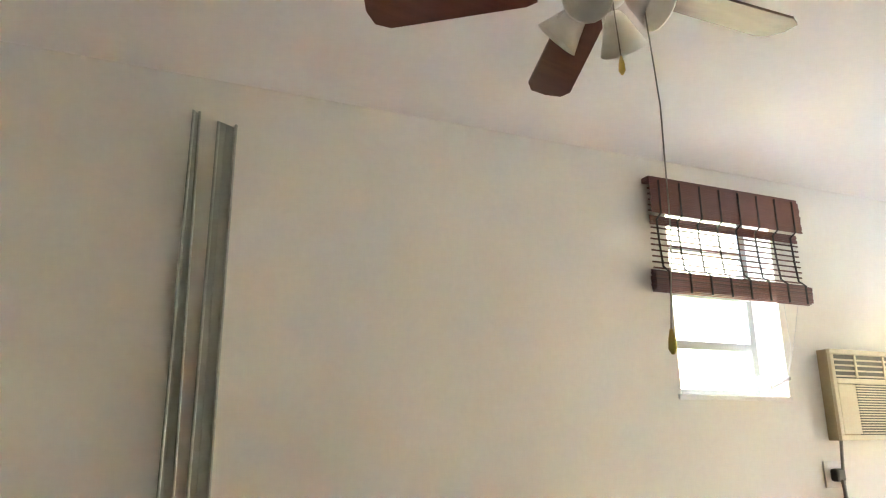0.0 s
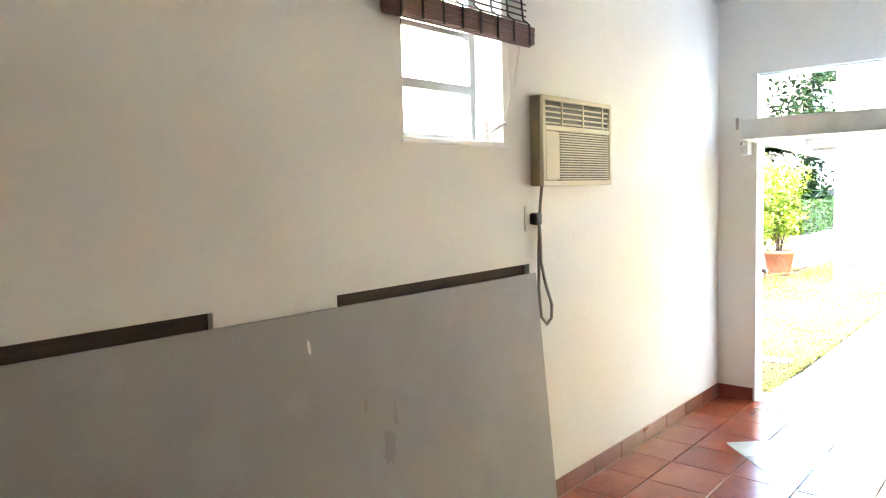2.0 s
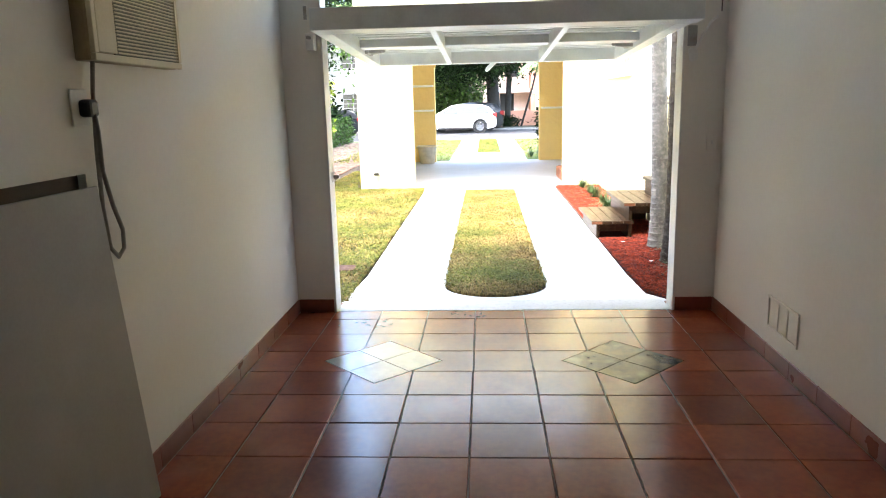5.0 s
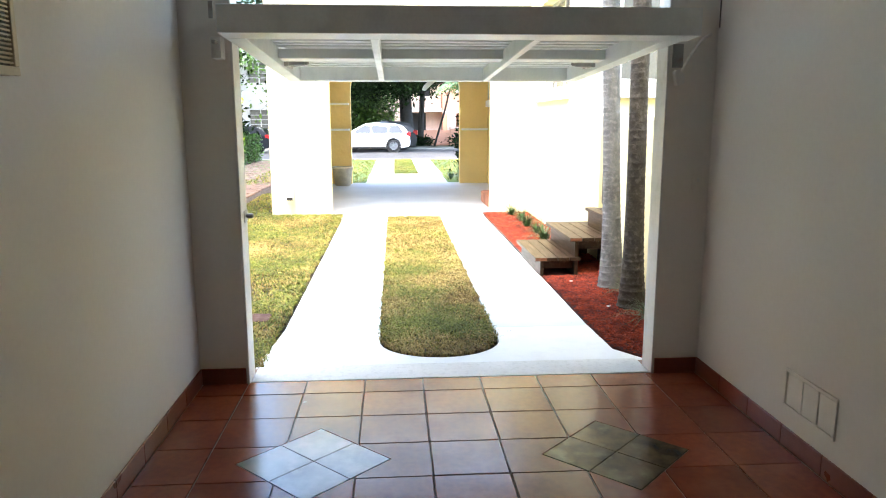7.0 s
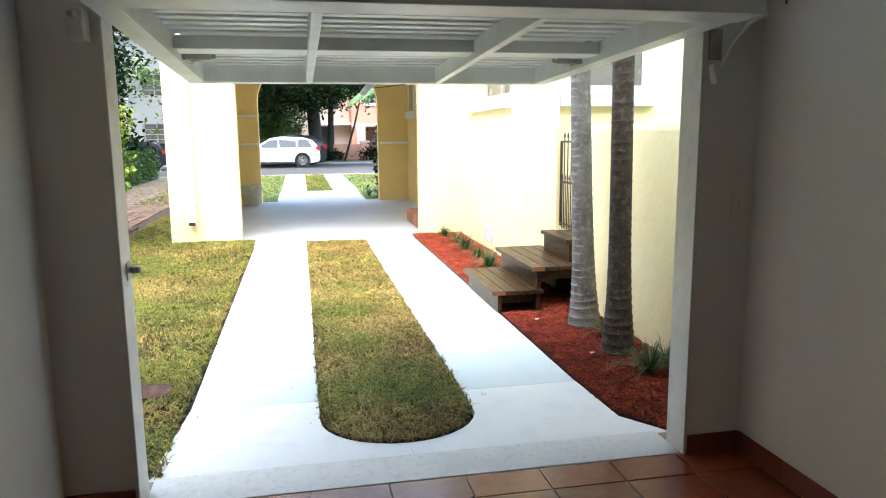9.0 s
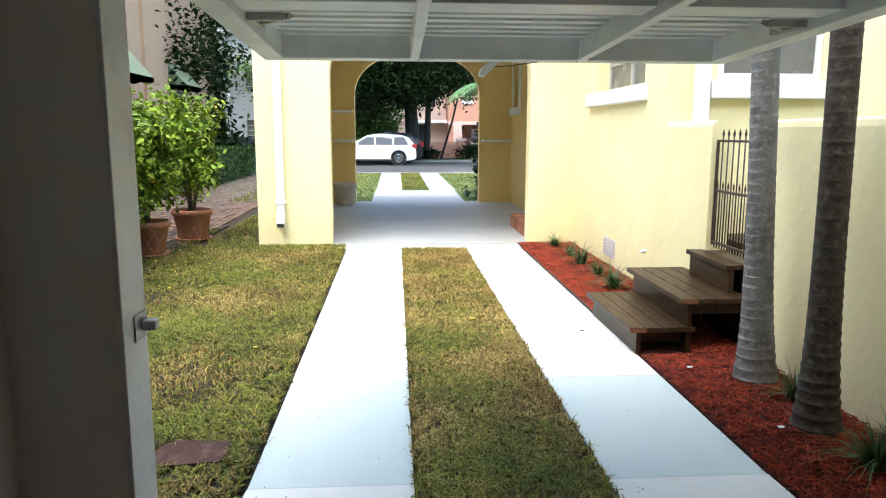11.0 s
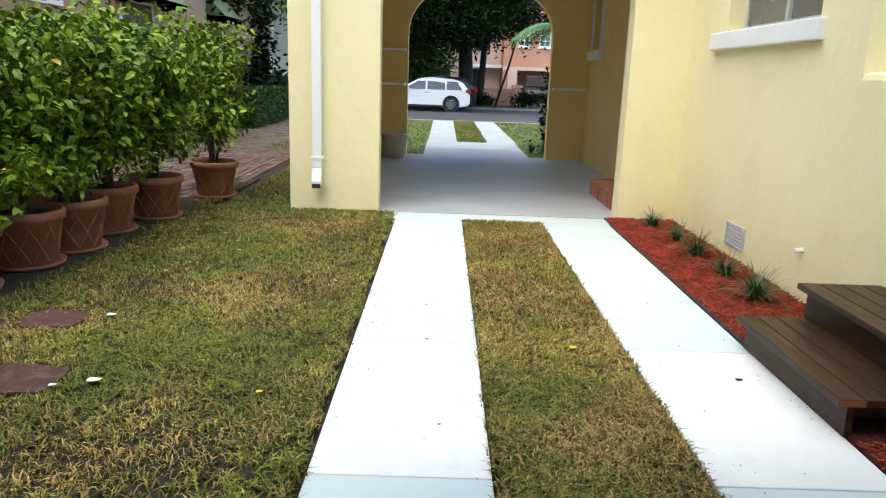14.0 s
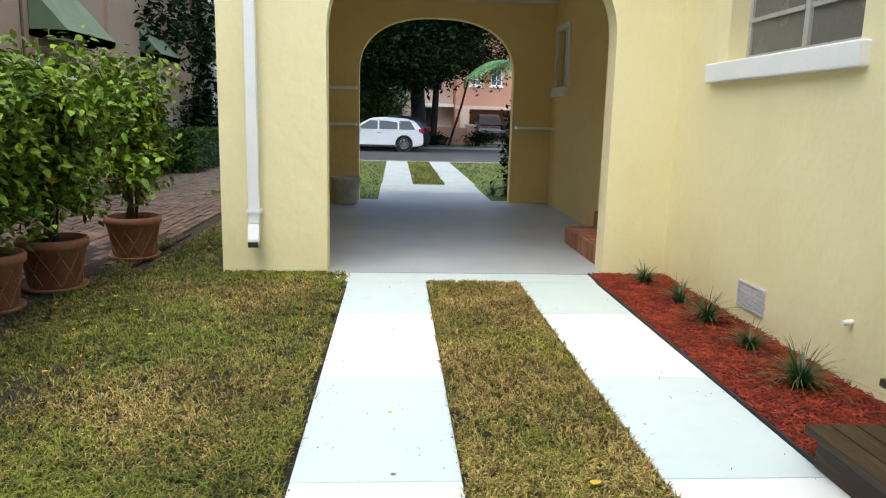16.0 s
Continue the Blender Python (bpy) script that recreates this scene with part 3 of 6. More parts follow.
house_window("window_1", W1, -0.70, 0.07, 4, 2, (10.95, 13.0))
w2 = thing("window_2", "white framed dark window with a thick white sill", "window", (10.42, -1.63, 1.97))
w2["kind"] = "structure"
part("window_frame", boxes((10.44, 10.50, -2.12, -2.06, 1.97, 3.2), (10.44, 10.50, -1.21, -1.15, 1.97, 3.2), (10.44, 10.50, -2.059, -1.211, 1.97, 2.03), (10.44, 10.50, -2.059, -1.211, 3.14, 3.2), (10.445, 10.49, -2.059, -1.211, 2.57, 2.61), bevel=0.004), WHITETRIM, w2)
for z0, z1 in ((2.035, 2.565), (2.615, 3.135)):
    part("pane", boxes((10.46, 10.475, -2.058, -1.212, z0, z1)), SCREEN, w2)
part("reveal", boxes((10.52, 10.66, -2.12, -1.15, 1.97, 3.2)), UNLIT_BACKING, w2)
part("window_sill", boxes((10.33, 10.44, -2.19, -1.065, 1.80, 1.962), bevel=0.012), WHITETRIM, w2, "thick white painted masonry sill")
w3 = house_window("window_3", CWIN, CR, 0.08, 2, 1, (18.5, 19.42))
part("casing", boxes((18.46, 18.549, CR - 0.0, CR + 0.03, 2.02, 3.03), (19.301, 19.39, CR, CR + 0.03, 2.02, 3.03), (18.55, 19.30, CR, CR + 0.03, 2.951, 3.03), (18.90, 18.95, CR - 0.10, CR - 0.03, 2.02, 2.95), bevel=0.004), WHITETRIM, w3)


# ---- large garage things ----
rng = np.random.default_rng(7)
door = thing("garage_door", "white tilt-up garage door hanging open overhead", "garage door", (6.6, 1.22, 1.9))
DA, DB = (5.38, 1.955), (7.81, 1.852)   # lower edges, inner and outer end


def on_door(s):
    return DA[1] + (DB[1] - DA[1]) * (s - DA[0]) / (DB[0] - DA[0])


def door_bar(name, x0, x1, y0, y1, h0, h1, mat=DOORPAINT, label=""):
    """A bar of the door: x along it, heights above its lower plane."""
    bm = bmesh.new()
    vs = [bm.verts.new((x, y, on_door(x) + h)) for x in (x0, x1) for y in (y0, y1) for h in (h0, h1)]
    for f in ((0, 1, 3, 2), (4, 6, 7, 5), (0, 4, 5, 1), (2, 3, 7, 6), (0, 2, 6, 4), (1, 5, 7, 3)):
        bm.faces.new([vs[i] for i in f])
    bmesh.ops.recalc_face_normals(bm, faces=bm.faces)
    bmesh.ops.bevel(bm, geom=list(bm.edges), offset=0.003, segments=1, affect="EDGES")
    return part(name, bm, mat, door, label)


DY0, DY1 = 0.02, 2.42
door_bar("end_rail", 5.38, 5.56, DY0 - 0.03, DY1 + 0.0, 0.0, 0.137, DOORPAINT)
door_bar("end_rail", 7.72, 7.81, DY0, DY1, 0.0, 0.12)
door_bar("side_rail", 5.561, 7.719, DY0, DY0 + 0.10, 0.0, 0.12)
door_bar("side_rail", 5.561, 7.719, DY1 - 0.10, DY1, 0.0, 0.12)
for y in (0.80, 1.66):
    door_bar("stile", 5.561, 7.719, y - 0.022, y + 0.022, 0.0, 0.10)
door_bar("cross_rail", 6.62, 6.78, DY0 + 0.101, DY1 - 0.101, 0.035, 0.10)
door_bar("backing_sheet", 5.565, 7.715, DY0 + 0.102, DY1 - 0.102, 0.135, 0.15)
x = 5.60
while x < 7.66:
    if not 6.55 < x < 6.80:
        door_bar("slat", x, min(x + 0.062, 7.712), DY0 + 0.102, DY1 - 0.102, 0.102, 0.134)
    x += 0.118
bm = bmesh.new()
prism(bm, [(5.36, 2.02), (5.37, 2.02), (5.37, 2.10), (5.36, 2.10)], "y", 2.43, 2.45)
part("pull_bracket", bm, STEEL, door)
for y, s in ((DY1 - 0.10, -1), (DY0 + 0.10, 1)):
    bm = boxes((6.86, 7.10, min(y, y + s * 0.03), max(y, y + s * 0.03), on_door(7.0) + 0.02, on_door(7.0) + 0.05), (6.88, 6.91, min(y, y + s * 0.14), max(y, y + s * 0.14), on_door(6.9) + 0.02, on_door(6.9) + 0.05), bevel=0.003)
    tube(bm, [(7.0, y + s * 0.02, on_door(7.0) + 0.03), (6.90, y + s * 0.16, on_door(6.9) + 0.04)], 0.012, 6)
    part("lock_bolt", bm, STEEL, door, "worn steel locking bolt")
bm = bmesh.new()
prism(bm, [(1.325, 1.785), (1.30, 1.775), (1.235, 1.835), (1.215, 1.853), (1.275, 1.853), (1.315, 1.815)], "x", 7.795, 7.835)
bmesh.ops.bevel(bm, geom=list(bm.edges), offset=0.004, segments=1, affect="EDGES")
part("pull_handle", bm, WHITETRIM, door, "white bent pull handle")
bm = bmesh.new()
tube(bm, [(7.80, 1.27, 1.825), (7.79, 1.15, 1.835), (7.78, 1.02, 1.852)], 0.003, 5)
part("pull_cord", bm, IRON, door, "thin dark cord")
for y in (0.28, 0.82, 1.64, 2.2):
    bm = bmesh.new()
    lathe(bm, [(0.004, -0.004), (0.007, -0.002), (0.007, 0.0)], 8, (7.76, y, on_door(7.76)))
    part("bolt_head", bm, STEEL, door)


def door_hardware(y):
    h = thing("door_hinge_arm", "worn steel tilt-door arm bolted to the wall", "hinge arm", (5.75, y, 1.73), "garage door hardware")
    part("mount_plate", boxes((5.772, 5.784, y - 0.03, y + 0.03, 1.825, 1.955), bevel=0.002), STEEL, h, "dull dark steel plate")
    bm = bmesh.new()
    tube(bm, [(5.745, y - 0.005, 1.785), (5.72, y - 0.045, 1.88), (5.67, y - 0.085, 1.965), (5.56, y - 0.09, 1.985)], 0.0085, 8)
    part("arm", bm, JAMB, h)
    bm = bmesh.new()
    prism(bm, [(y + 0.028, 1.80), (y + 0.005, 1.815), (y - 0.03, 1.79), (y - 0.032, 1.735), (y + 0.012, 1.72)], "x", 5.735, 5.784)
    bmesh.ops.bevel(bm, geom=list(bm.edges), offset=0.005, segments=2, affect="EDGES")
    part("foot_bracket", bm, JAMB, h)
    bm = bmesh.new()
    tube(bm, [(5.42, y - 0.03, 2.155), (5.42, y - 0.09, 2.16), (5.43, y - 0.12, 2.15)], 0.006, 6)
    tube(bm, [(5.42, y - 0.07, 2.157), (5.42, y - 0.07, 2.0)], 0.004, 5)
    part("hook", bm, IRON, h)


door_hardware(-0.05)
lb = thing("door_bracket", "small painted steel bracket beside the door", "bracket", (5.72, 2.56, 1.86), "garage door hardware")
part("box", boxes((5.695, 5.784, 2.475, 2.53, 1.86, 1.97), bevel=0.004), JAMB, lb)
part("pin", boxes((5.635, 5.695, 2.49, 2.51, 1.93, 1.95), bevel=0.003), STEEL, lb)
latch = thing("door_latch", "old steel latch bracket on the white jamb", "latch", (5.95, 2.43, 0.98))
part("plate", boxes((5.85, 5.94, 2.430, 2.4345, 0.95, 1.02), bevel=0.002), ALUPALE, latch)
part("tongue", boxes((5.885, 5.92, 2.391, 2.4295, 0.972, 1.0), bevel=0.006), ALUPALE, latch)

# floor pattern bits and the vent
vent = thing("wall_vent", "white painted vent grille set in the wall", "vent", (4.61, WR, 0.19))
fr = part("frame", boxes((4.41, 4.81, WR, WR + 0.010, 0.19, 0.205), (4.41, 4.81, WR, WR + 0.010, 0.365, 0.38), (4.41, 4.425, WR, WR + 0.010, 0.206, 0.364), (4.795, 4.81, WR, WR + 0.010, 0.206, 0.364), (4.54, 4.56, WR, WR + 0.009, 0.206, 0.364), (4.66, 4.68, WR, WR + 0.009, 0.206, 0.364), bevel=0.002), PLASTER, vent)
for k in range(3):
    part("panel", boxes((4.43 + 0.125 * k, 4.535 + 0.125 * k, WR, WR + 0.004, 0.21, 0.36)), PLASTER, vent)
switch = thing("light_switch", "off-white wall plate beside the opening", "switch", (XF - 0.01, -0.21, 1.13))
part("plate", boxes((XF - 0.008, XF - 0.001, -0.245, -0.175, 1.13, 1.245), bevel=0.002), PLASTER, switch)
part("toggle", boxes((XF - 0.02, XF - 0.0085, -0.216, -0.204, 1.175, 1.20), bevel=0.002), JAMB, switch)

# vertical grey tracks
def metal_track(x0, x1, xt0, xt1, zt):
    """A folded steel channel standing on the floor against the wall: web and two lips."""
    tr = thing("metal_track", "tall grey folded metal track standing against the wall", "track", ((x0 + x1) / 2, WL - 0.02, 0.0), "wall tracks")
    bm = bmesh.new()
    prism(bm, [(x0, 0.0), (x1, 0.0), (xt1, zt - 0.02), (xt0, zt)], "y", WL - 0.012, WL - 0.002)
    part("web", bm, TRACK, tr)
    for a, b, w in ((x0, xt0, 0.010), (x1 - 0.010, xt1 - 0.010, 0.010)):
        bm = bmesh.new()
        prism(bm, [(a, 0.0), (a + w, 0.0), (b + w, zt - 0.012), (b, zt - 0.012)], "y", WL - 0.034, WL - 0.0125)
        bmesh.ops.bevel(bm, geom=list(bm.edges), offset=0.003, segments=1, affect="EDGES")
        part("lip", bm, TRACK, tr)
    bm = bmesh.new()
    m0, m1 = (x0 + x1) / 2, (xt0 + xt1) / 2
    prism(bm, [(m0 - 0.008, 0.0), (m0 + 0.008, 0.0), (m1 + 0.005, zt - 0.02), (m1 - 0.005, zt - 0.02)], "y", WL - 0.018, WL - 0.0125)
    part("rib", bm, TRACK, tr)


metal_track(0.150, 0.232, 0.150, 0.180, 2.86)
metal_track(0.238, 0.318, 0.240, 0.312, 2.83)

# leaning board, on a low dark base
board = thing("leaning_board", "large grey wallboard sheet leaning against the wall", "board", (1.9, 2.65, 0.0))
BY0, BY1, BZ = 2.62, 2.685, 1.245


def board_y(z):
    return BY0 + (BY1 - BY0) * z / BZ


bm = bmesh.new()
vs = [bm.verts.new(p) for p in ((0.60, BY0, 0.0), (3.28, BY0, 0.0), (3.205, BY1, BZ - 0.012), (0.60, BY1, BZ), (0.60, BY0 + 0.013, 0.0), (3.28, BY0 + 0.013, 0.0), (3.205, BY1 + 0.013, BZ - 0.012), (0.60, BY1 + 0.013, BZ))]
for f in ((0, 1, 2, 3), (7, 6, 5, 4), (0, 4, 5, 1), (1, 5, 6, 2), (2, 6, 7, 3), (3, 7, 4, 0)):
    bm.faces.new([vs[i] for i in f])
bmesh.ops.bevel(bm, geom=list(bm.edges), offset=0.002, segments=1, affect="EDGES")
part("sheet", bm, BOARD, board)


def smear(cx, cz, w, h, seed, mat=SMUDGE, label="darker rubbed smudge"):
    r = random.Random(seed)
    bm = bmesh.new()
    ring = []
    for k in range(18):
        a = 2 * math.pi * k / 18
        q = r.uniform(0.7, 1.15)
        z = cz + h * q * math.sin(a)
        ring.append(bm.verts.new((cx + w * q * math.cos(a), board_y(z) - 0.0025, z)))
    bm.faces.new(ring)
    part("smudge", bm, mat, board, label)


smear(2.13, 0.67, 0.035, 0.075, 1)
smear(2.17, 0.79, 0.013, 0.05, 2)
smear(2.02, 0.86, 0.010, 0.04, 3)
smear(1.78, 1.12, 0.008, 0.03, 4, PLASTER, "small white paint smear")
tray = thing("wooden_tray", "small dark wooden tray with a pale edge", "tray", (2.56, 2.42, 0.0))
part("body", boxes((2.40, 2.62, 2.36, 2.612, 0.0, 0.03), bevel=0.003), DARKWOOD, tray)
part("rim", boxes((2.622, 2.64, 2.36, 2.612, 0.0, 0.04), (2.40, 2.64, 2.34, 2.358, 0.0, 0.04), bevel=0.002), PALEWOOD, tray)

# window in the left wall, with its blind
gw = thing("window_4", "aluminium awning window with bright frosted panes", "window", (2.66, WL + 0.15, 1.87))
gw["kind"] = "structure"
part("window_frame", boxes((2.33, 2.36, WL + 0.15, WL + 0.19, 1.87, 2.82), (2.945, 2.985, WL + 0.15, WL + 0.19, 1.87, 2.82), (2.361, 2.944, WL + 0.15, WL + 0.19, 1.87, 1.905), (2.361, 2.944, WL + 0.15, WL + 0.19, 2.10, 2.14), (2.361, 2.944, WL + 0.15, WL + 0.19, 2.36, 2.385), (2.361, 2.944, WL + 0.15, WL + 0.19, 2.60, 2.625), (2.361, 2.944, WL + 0.15, WL + 0.19, 2.79, 2.82)), ALUDARK, gw)
for z0, z1 in ((1.90, 2.10), (2.14, 2.36), (2.385, 2.60), (2.625, 2.79)):
    p = part("pane", boxes((2.361, 2.944, WL + 0.165, WL + 0.171, z0, z1)), GLASS, gw)
    p.visible_shadow = False
part("window_sill", boxes((2.31, 3.01, WL - 0.012, WL + 0.15, 1.845, 1.868), bevel=0.004), JAMB, gw)
crank = part("crank", boxes((2.925, 2.972, WL + 0.06, WL + 0.11, 1.869, 1.975), bevel=0.008), JAMB, gw)
bm = bmesh.new()
tube(bm, [(2.95, WL + 0.07, 1.91), (2.975, WL + 0.03, 1.935), (3.0, WL + 0.0, 1.955)], 0.008, 6)
lathe(bm, [(0.006, 0), (0.014, 0.006), (0.014, 0.018), (0.006, 0.024)], 8, (3.003, WL + 0.0, 1.945))
part("crank_arm", bm, STEEL, crank)

blind = thing("bamboo_blind", "dark red-brown bamboo roman blind, half raised", "blind", (2.68, WL - 0.03, 2.33))
BX0, BX1, BY = 2.20, 3.17, WL - 0.02
part("head_rail", boxes((BX0, BX1, BY - 0.035, BY + 0.018, 2.86, 2.885), bevel=0.003), BAMBOO, blind)


def slat_sheet(z0, z1, y, gap, h, x0=BX0, x1=BX1):
    bm = bmesh.new()
    z = z0
    while z < z1 - h * 0.5:
        box(bm, x0 + rng.uniform(-0.004, 0.004), x1 + rng.uniform(-0.004, 0.004), y - 0.0025, y + 0.0025, z, min(z + h, z1))
        z += h + gap
    return bm


for k in range(18):
    part("valance_slat", slat_sheet(2.70 + 0.0091 * k, 2.7085 + 0.0091 * k, BY - 0.04, 0.0006, 0.0085), BAMBOO, blind)
part("slats", slat_sheet(2.33, 2.86, BY + 0.005, 0.021, 0.007, BX0 + 0.02, BX1 + 0.01), BAMBOO, blind)
part("slats", slat_sheet(2.655, 2.70, BY + 0.0, 0.001, 0.008, BX0 + 0.02, BX1), BAMBOO, blind)
for k in range(3):
    part("fold", slat_sheet(2.325 + 0.004 * k, 2.43 - 0.006 * k, BY - 0.012 - 0.013 * k, 0.0006, 0.0085, BX0 - 0.01, BX1 + 0.015), BAMBOO, blind)
for k in range(8):
    x = BX0 + 0.05 + k * (BX1 - BX0 - 0.1) / 7
    bm = bmesh.new()
    tube(bm, [(x, BY - 0.044, 2.865), (x, BY - 0.044, 2.70), (x + 0.004, BY - 0.004, 2.68), (x + 0.012, BY - 0.003, 2.55), (x + 0.018, BY - 0.008, 2.45), (x + 0.018, BY - 0.044, 2.42), (x + 0.018, BY - 0.044, 2.326)], 0.005, 5)
    part("band", bm, CORD, blind)
bm = bmesh.new()
tube(bm, [(BX0 + 0.06, BY - 0.045, 2.33), (BX0 + 0.06, BY - 0.045, 2.28)], 0.002, 5)
part("pull_cord", bm, CORD, blind)
bm = bmesh.new()
tube(bm, [(3.02, BY, 2.33), (3.03, BY, 2.1), (3.0, BY + 0.01, 1.97)], 0.0015, 5)
tube(bm, [(3.12, BY, 2.33), (3.05, BY, 2.12), (3.0, BY + 0.01, 1.97)], 0.0015, 5)
part("lift_cord", bm, WHITECORD, blind)

# air conditioner, plug and cable
ac = thing("air_conditioner", "aged beige window air conditioner set through the wall", "air conditioner", (3.48, WL - 0.06, 1.66))
AX0, AX1, AY = 3.225, 3.925, WL - 0.075
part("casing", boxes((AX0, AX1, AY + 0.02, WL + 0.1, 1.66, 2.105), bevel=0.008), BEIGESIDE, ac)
part("front_frame", boxes((AX0, AX1, AY, AY + 0.019, 1.66, 1.685), (AX0, AX1, AY, AY + 0.019, 2.08, 2.105), (AX0, AX0 + 0.025, AY, AY + 0.019, 1.686, 2.079), (AX1 - 0.025, AX1, AY, AY + 0.019, 1.686, 2.079), (AX0 + 0.026, AX1 - 0.026, AY, AY + 0.019, 1.935, 1.96), bevel=0.003), BEIGE, ac)
part("control_panel", boxes((AX0 + 0.03, AX0 + 0.155, AY + 0.002, AY + 0.019, 1.69, 1.93), bevel=0.003), BEIGE, ac)
part("grille_back", boxes((AX0 + 0.16, AX1 - 0.026, AY + 0.014, AY + 0.0195, 1.687, 1.934), (AX0 + 0.026, AX1 - 0.026, AY + 0.014, AY + 0.0195, 1.961, 2.079)), BEIGEDARK, ac, "dark recessed grille")
for k in range(19):
    z = 1.692 + k * 0.0128
    part("louvre", boxes((AX0 + 0.162, AX1 - 0.03, AY + 0.003, AY + 0.0135, z, z + 0.0055)), BEIGE, ac)
for k in range(4):
    z = 1.968 + k * 0.027
    part("air_vane", boxes((AX0 + 0.03, AX1 - 0.03, AY + 0.004, AY + 0.0135, z, z + 0.008)), BEIGE, ac)
for k in range(3):
    x = AX0 + 0.17 + k * 0.21
    part("vane_post", boxes((x, x + 0.012, AY - 0.002, AY + 0.0035, 1.962, 2.078)), BEIGE, ac)
socket = thing("wall_socket", "white wall socket with a dark plug in it", "socket", (3.2, WL - 0.005, 1.44))
part("plate", boxes((3.155, 3.255, WL - 0.009, WL - 0.001, 1.44, 1.565), bevel=0.003), JAMB, socket)
plug = part("plug", boxes((3.185, 3.245, WL - 0.055, WL - 0.0095, 1.47, 1.53), bevel=0.012), DARKPLASTIC, socket, "dark plug")
cable = thing("power_cable", "grey power cable looping down the wall", "cable", (3.3, WL - 0.03, 0.95))
bm = bmesh.new()
tube(bm, [(3.215, WL - 0.05, 1.48), (3.225, WL - 0.05, 1.42), (3.26, WL - 0.03, 1.28), (3.32, WL - 0.02, 1.15), (3.37, WL - 0.02, 1.05), (3.365, WL - 0.02, 0.98), (3.32, WL - 0.02, 0.955), (3.27, WL - 0.02, 1.0), (3.25, WL - 0.02, 1.15), (3.255, WL - 0.02, 1.35), (3.265, WL - 0.025, 1.55), (3.26, WL - 0.04, 1.66)], 0.008, 8)
part("cord", bm, CABLE, cable)

# ceiling fan
fan = thing("ceiling_fan", "walnut bladed ceiling fan with frosted glass light shades", "ceiling fan", (0.72, 1.01, CEIL))
FX, FY, FZ, FK = 0.72, 1.01, 2.53, 0.68
FM = Matrix.Translation((FX, FY, FZ)) @ Matrix.Scale(FK, 4)


def fan_part(name, bm, mat, parent, label=""):
    """A part drawn about the hub, hung in its place."""
    bmesh.ops.transform(bm, matrix=FM, verts=bm.verts)
    return part(name, bm, mat, parent, label)


bm = bmesh.new()
tube(bm, [(0, 0, -0.04), (0, 0, (CEIL - FZ) / FK - 0.05)], 0.017, 10)
fan_part("rod", bm, JAMB, fan)
bm = bmesh.new()
lathe(bm, [(0.07, 0.0), (0.07, -0.012), (0.055, -0.04), (0.03, -0.065)], 20, (0, 0, (CEIL - FZ) / FK))
fan_part("canopy", bm, JAMB, fan)
bm = bmesh.new()
lathe(bm, [(0.03, -0.10), (0.09, -0.115), (0.105, -0.14), (0.105, -0.19), (0.08, -0.215), (0.05, -0.225), (0.05, -0.27), (0.02, -0.29)], 24, (0, 0, 0.07))
fan_part("motor", bm, JAMB, fan)
for k in range(5):
    a = radians(72 + 72 * k)
    c, s = math.cos(a), math.sin(a)
    bm = bmesh.new()
    prof = [(0.17, -0.05), (0.20, -0.062), (0.58, -0.072), (0.62, -0.05), (0.63, 0.0), (0.62, 0.05), (0.58, 0.068), (0.20, 0.058), (0.17, 0.05)]
    up, dn = [], []
    for r, w in prof:
        z = -0.13 + w * 0.2
        up.append(bm.verts.new((r * c - w * s, r * s + w * c, z + 0.004)))
        dn.append(bm.verts.new((r * c - w * s, r * s + w * c, z - 0.004)))
    bm.faces.new(up)
    bm.faces.new(dn[::-1])
    for i in range(len(up)):
        bm.faces.new((up[i], up[(i + 1) % len(up)], dn[(i + 1) % len(up)], dn[i]))
    bl = fan_part("blade", bm, BLADE, fan)
    bm = bmesh.new()
    tube(bm, [(0.09 * c, 0.09 * s, -0.13), (0.22 * c, 0.22 * s, -0.138)], [0.014, 0.010], 6)
    fan_part("blade_arm", bm, BRASS, bl)
for k in range(4):
    a = radians(35 + 90 * k)
    bm = bmesh.new()
    lathe(bm, [(0.018, 0.0), (0.03, -0.02), (0.045, -0.06), (0.062, -0.10), (0.058, -0.098), (0.042, -0.06), (0.026, -0.02)], 18)
    m = Matrix.Translation((0.06 * math.cos(a), 0.06 * math.sin(a), -0.20)) @ Matrix.Rotation(a, 4, "Z") @ Matrix.Rotation(radians(-48), 4, "Y")
    bmesh.ops.transform(bm, matrix=m, verts=bm.verts)
    fan_part("shade", bm, FROST, fan, "frosted glass bell shade")
for pts in ([(0.0, -0.03, -0.21), (0.0, -0.045, -0.38)], [(0.03, -0.10, -0.21), (0.015, -0.145, -0.55), (-0.02, -0.18, -0.85), (-0.06, -0.20, -1.06)]):
    bm = bmesh.new()
    tube(bm, pts, 0.0017, 5)
    ch = fan_part("pull_chain", bm, CABLE, fan)
    bm = bmesh.new()
    lathe(bm, [(0.003, 0.0), (0.007, -0.018), (0.0085, -0.038), (0.003, -0.048)], 10, pts[-1])
    fan_part("pull_knob", bm, BRASS, ch, "brass pull knob")


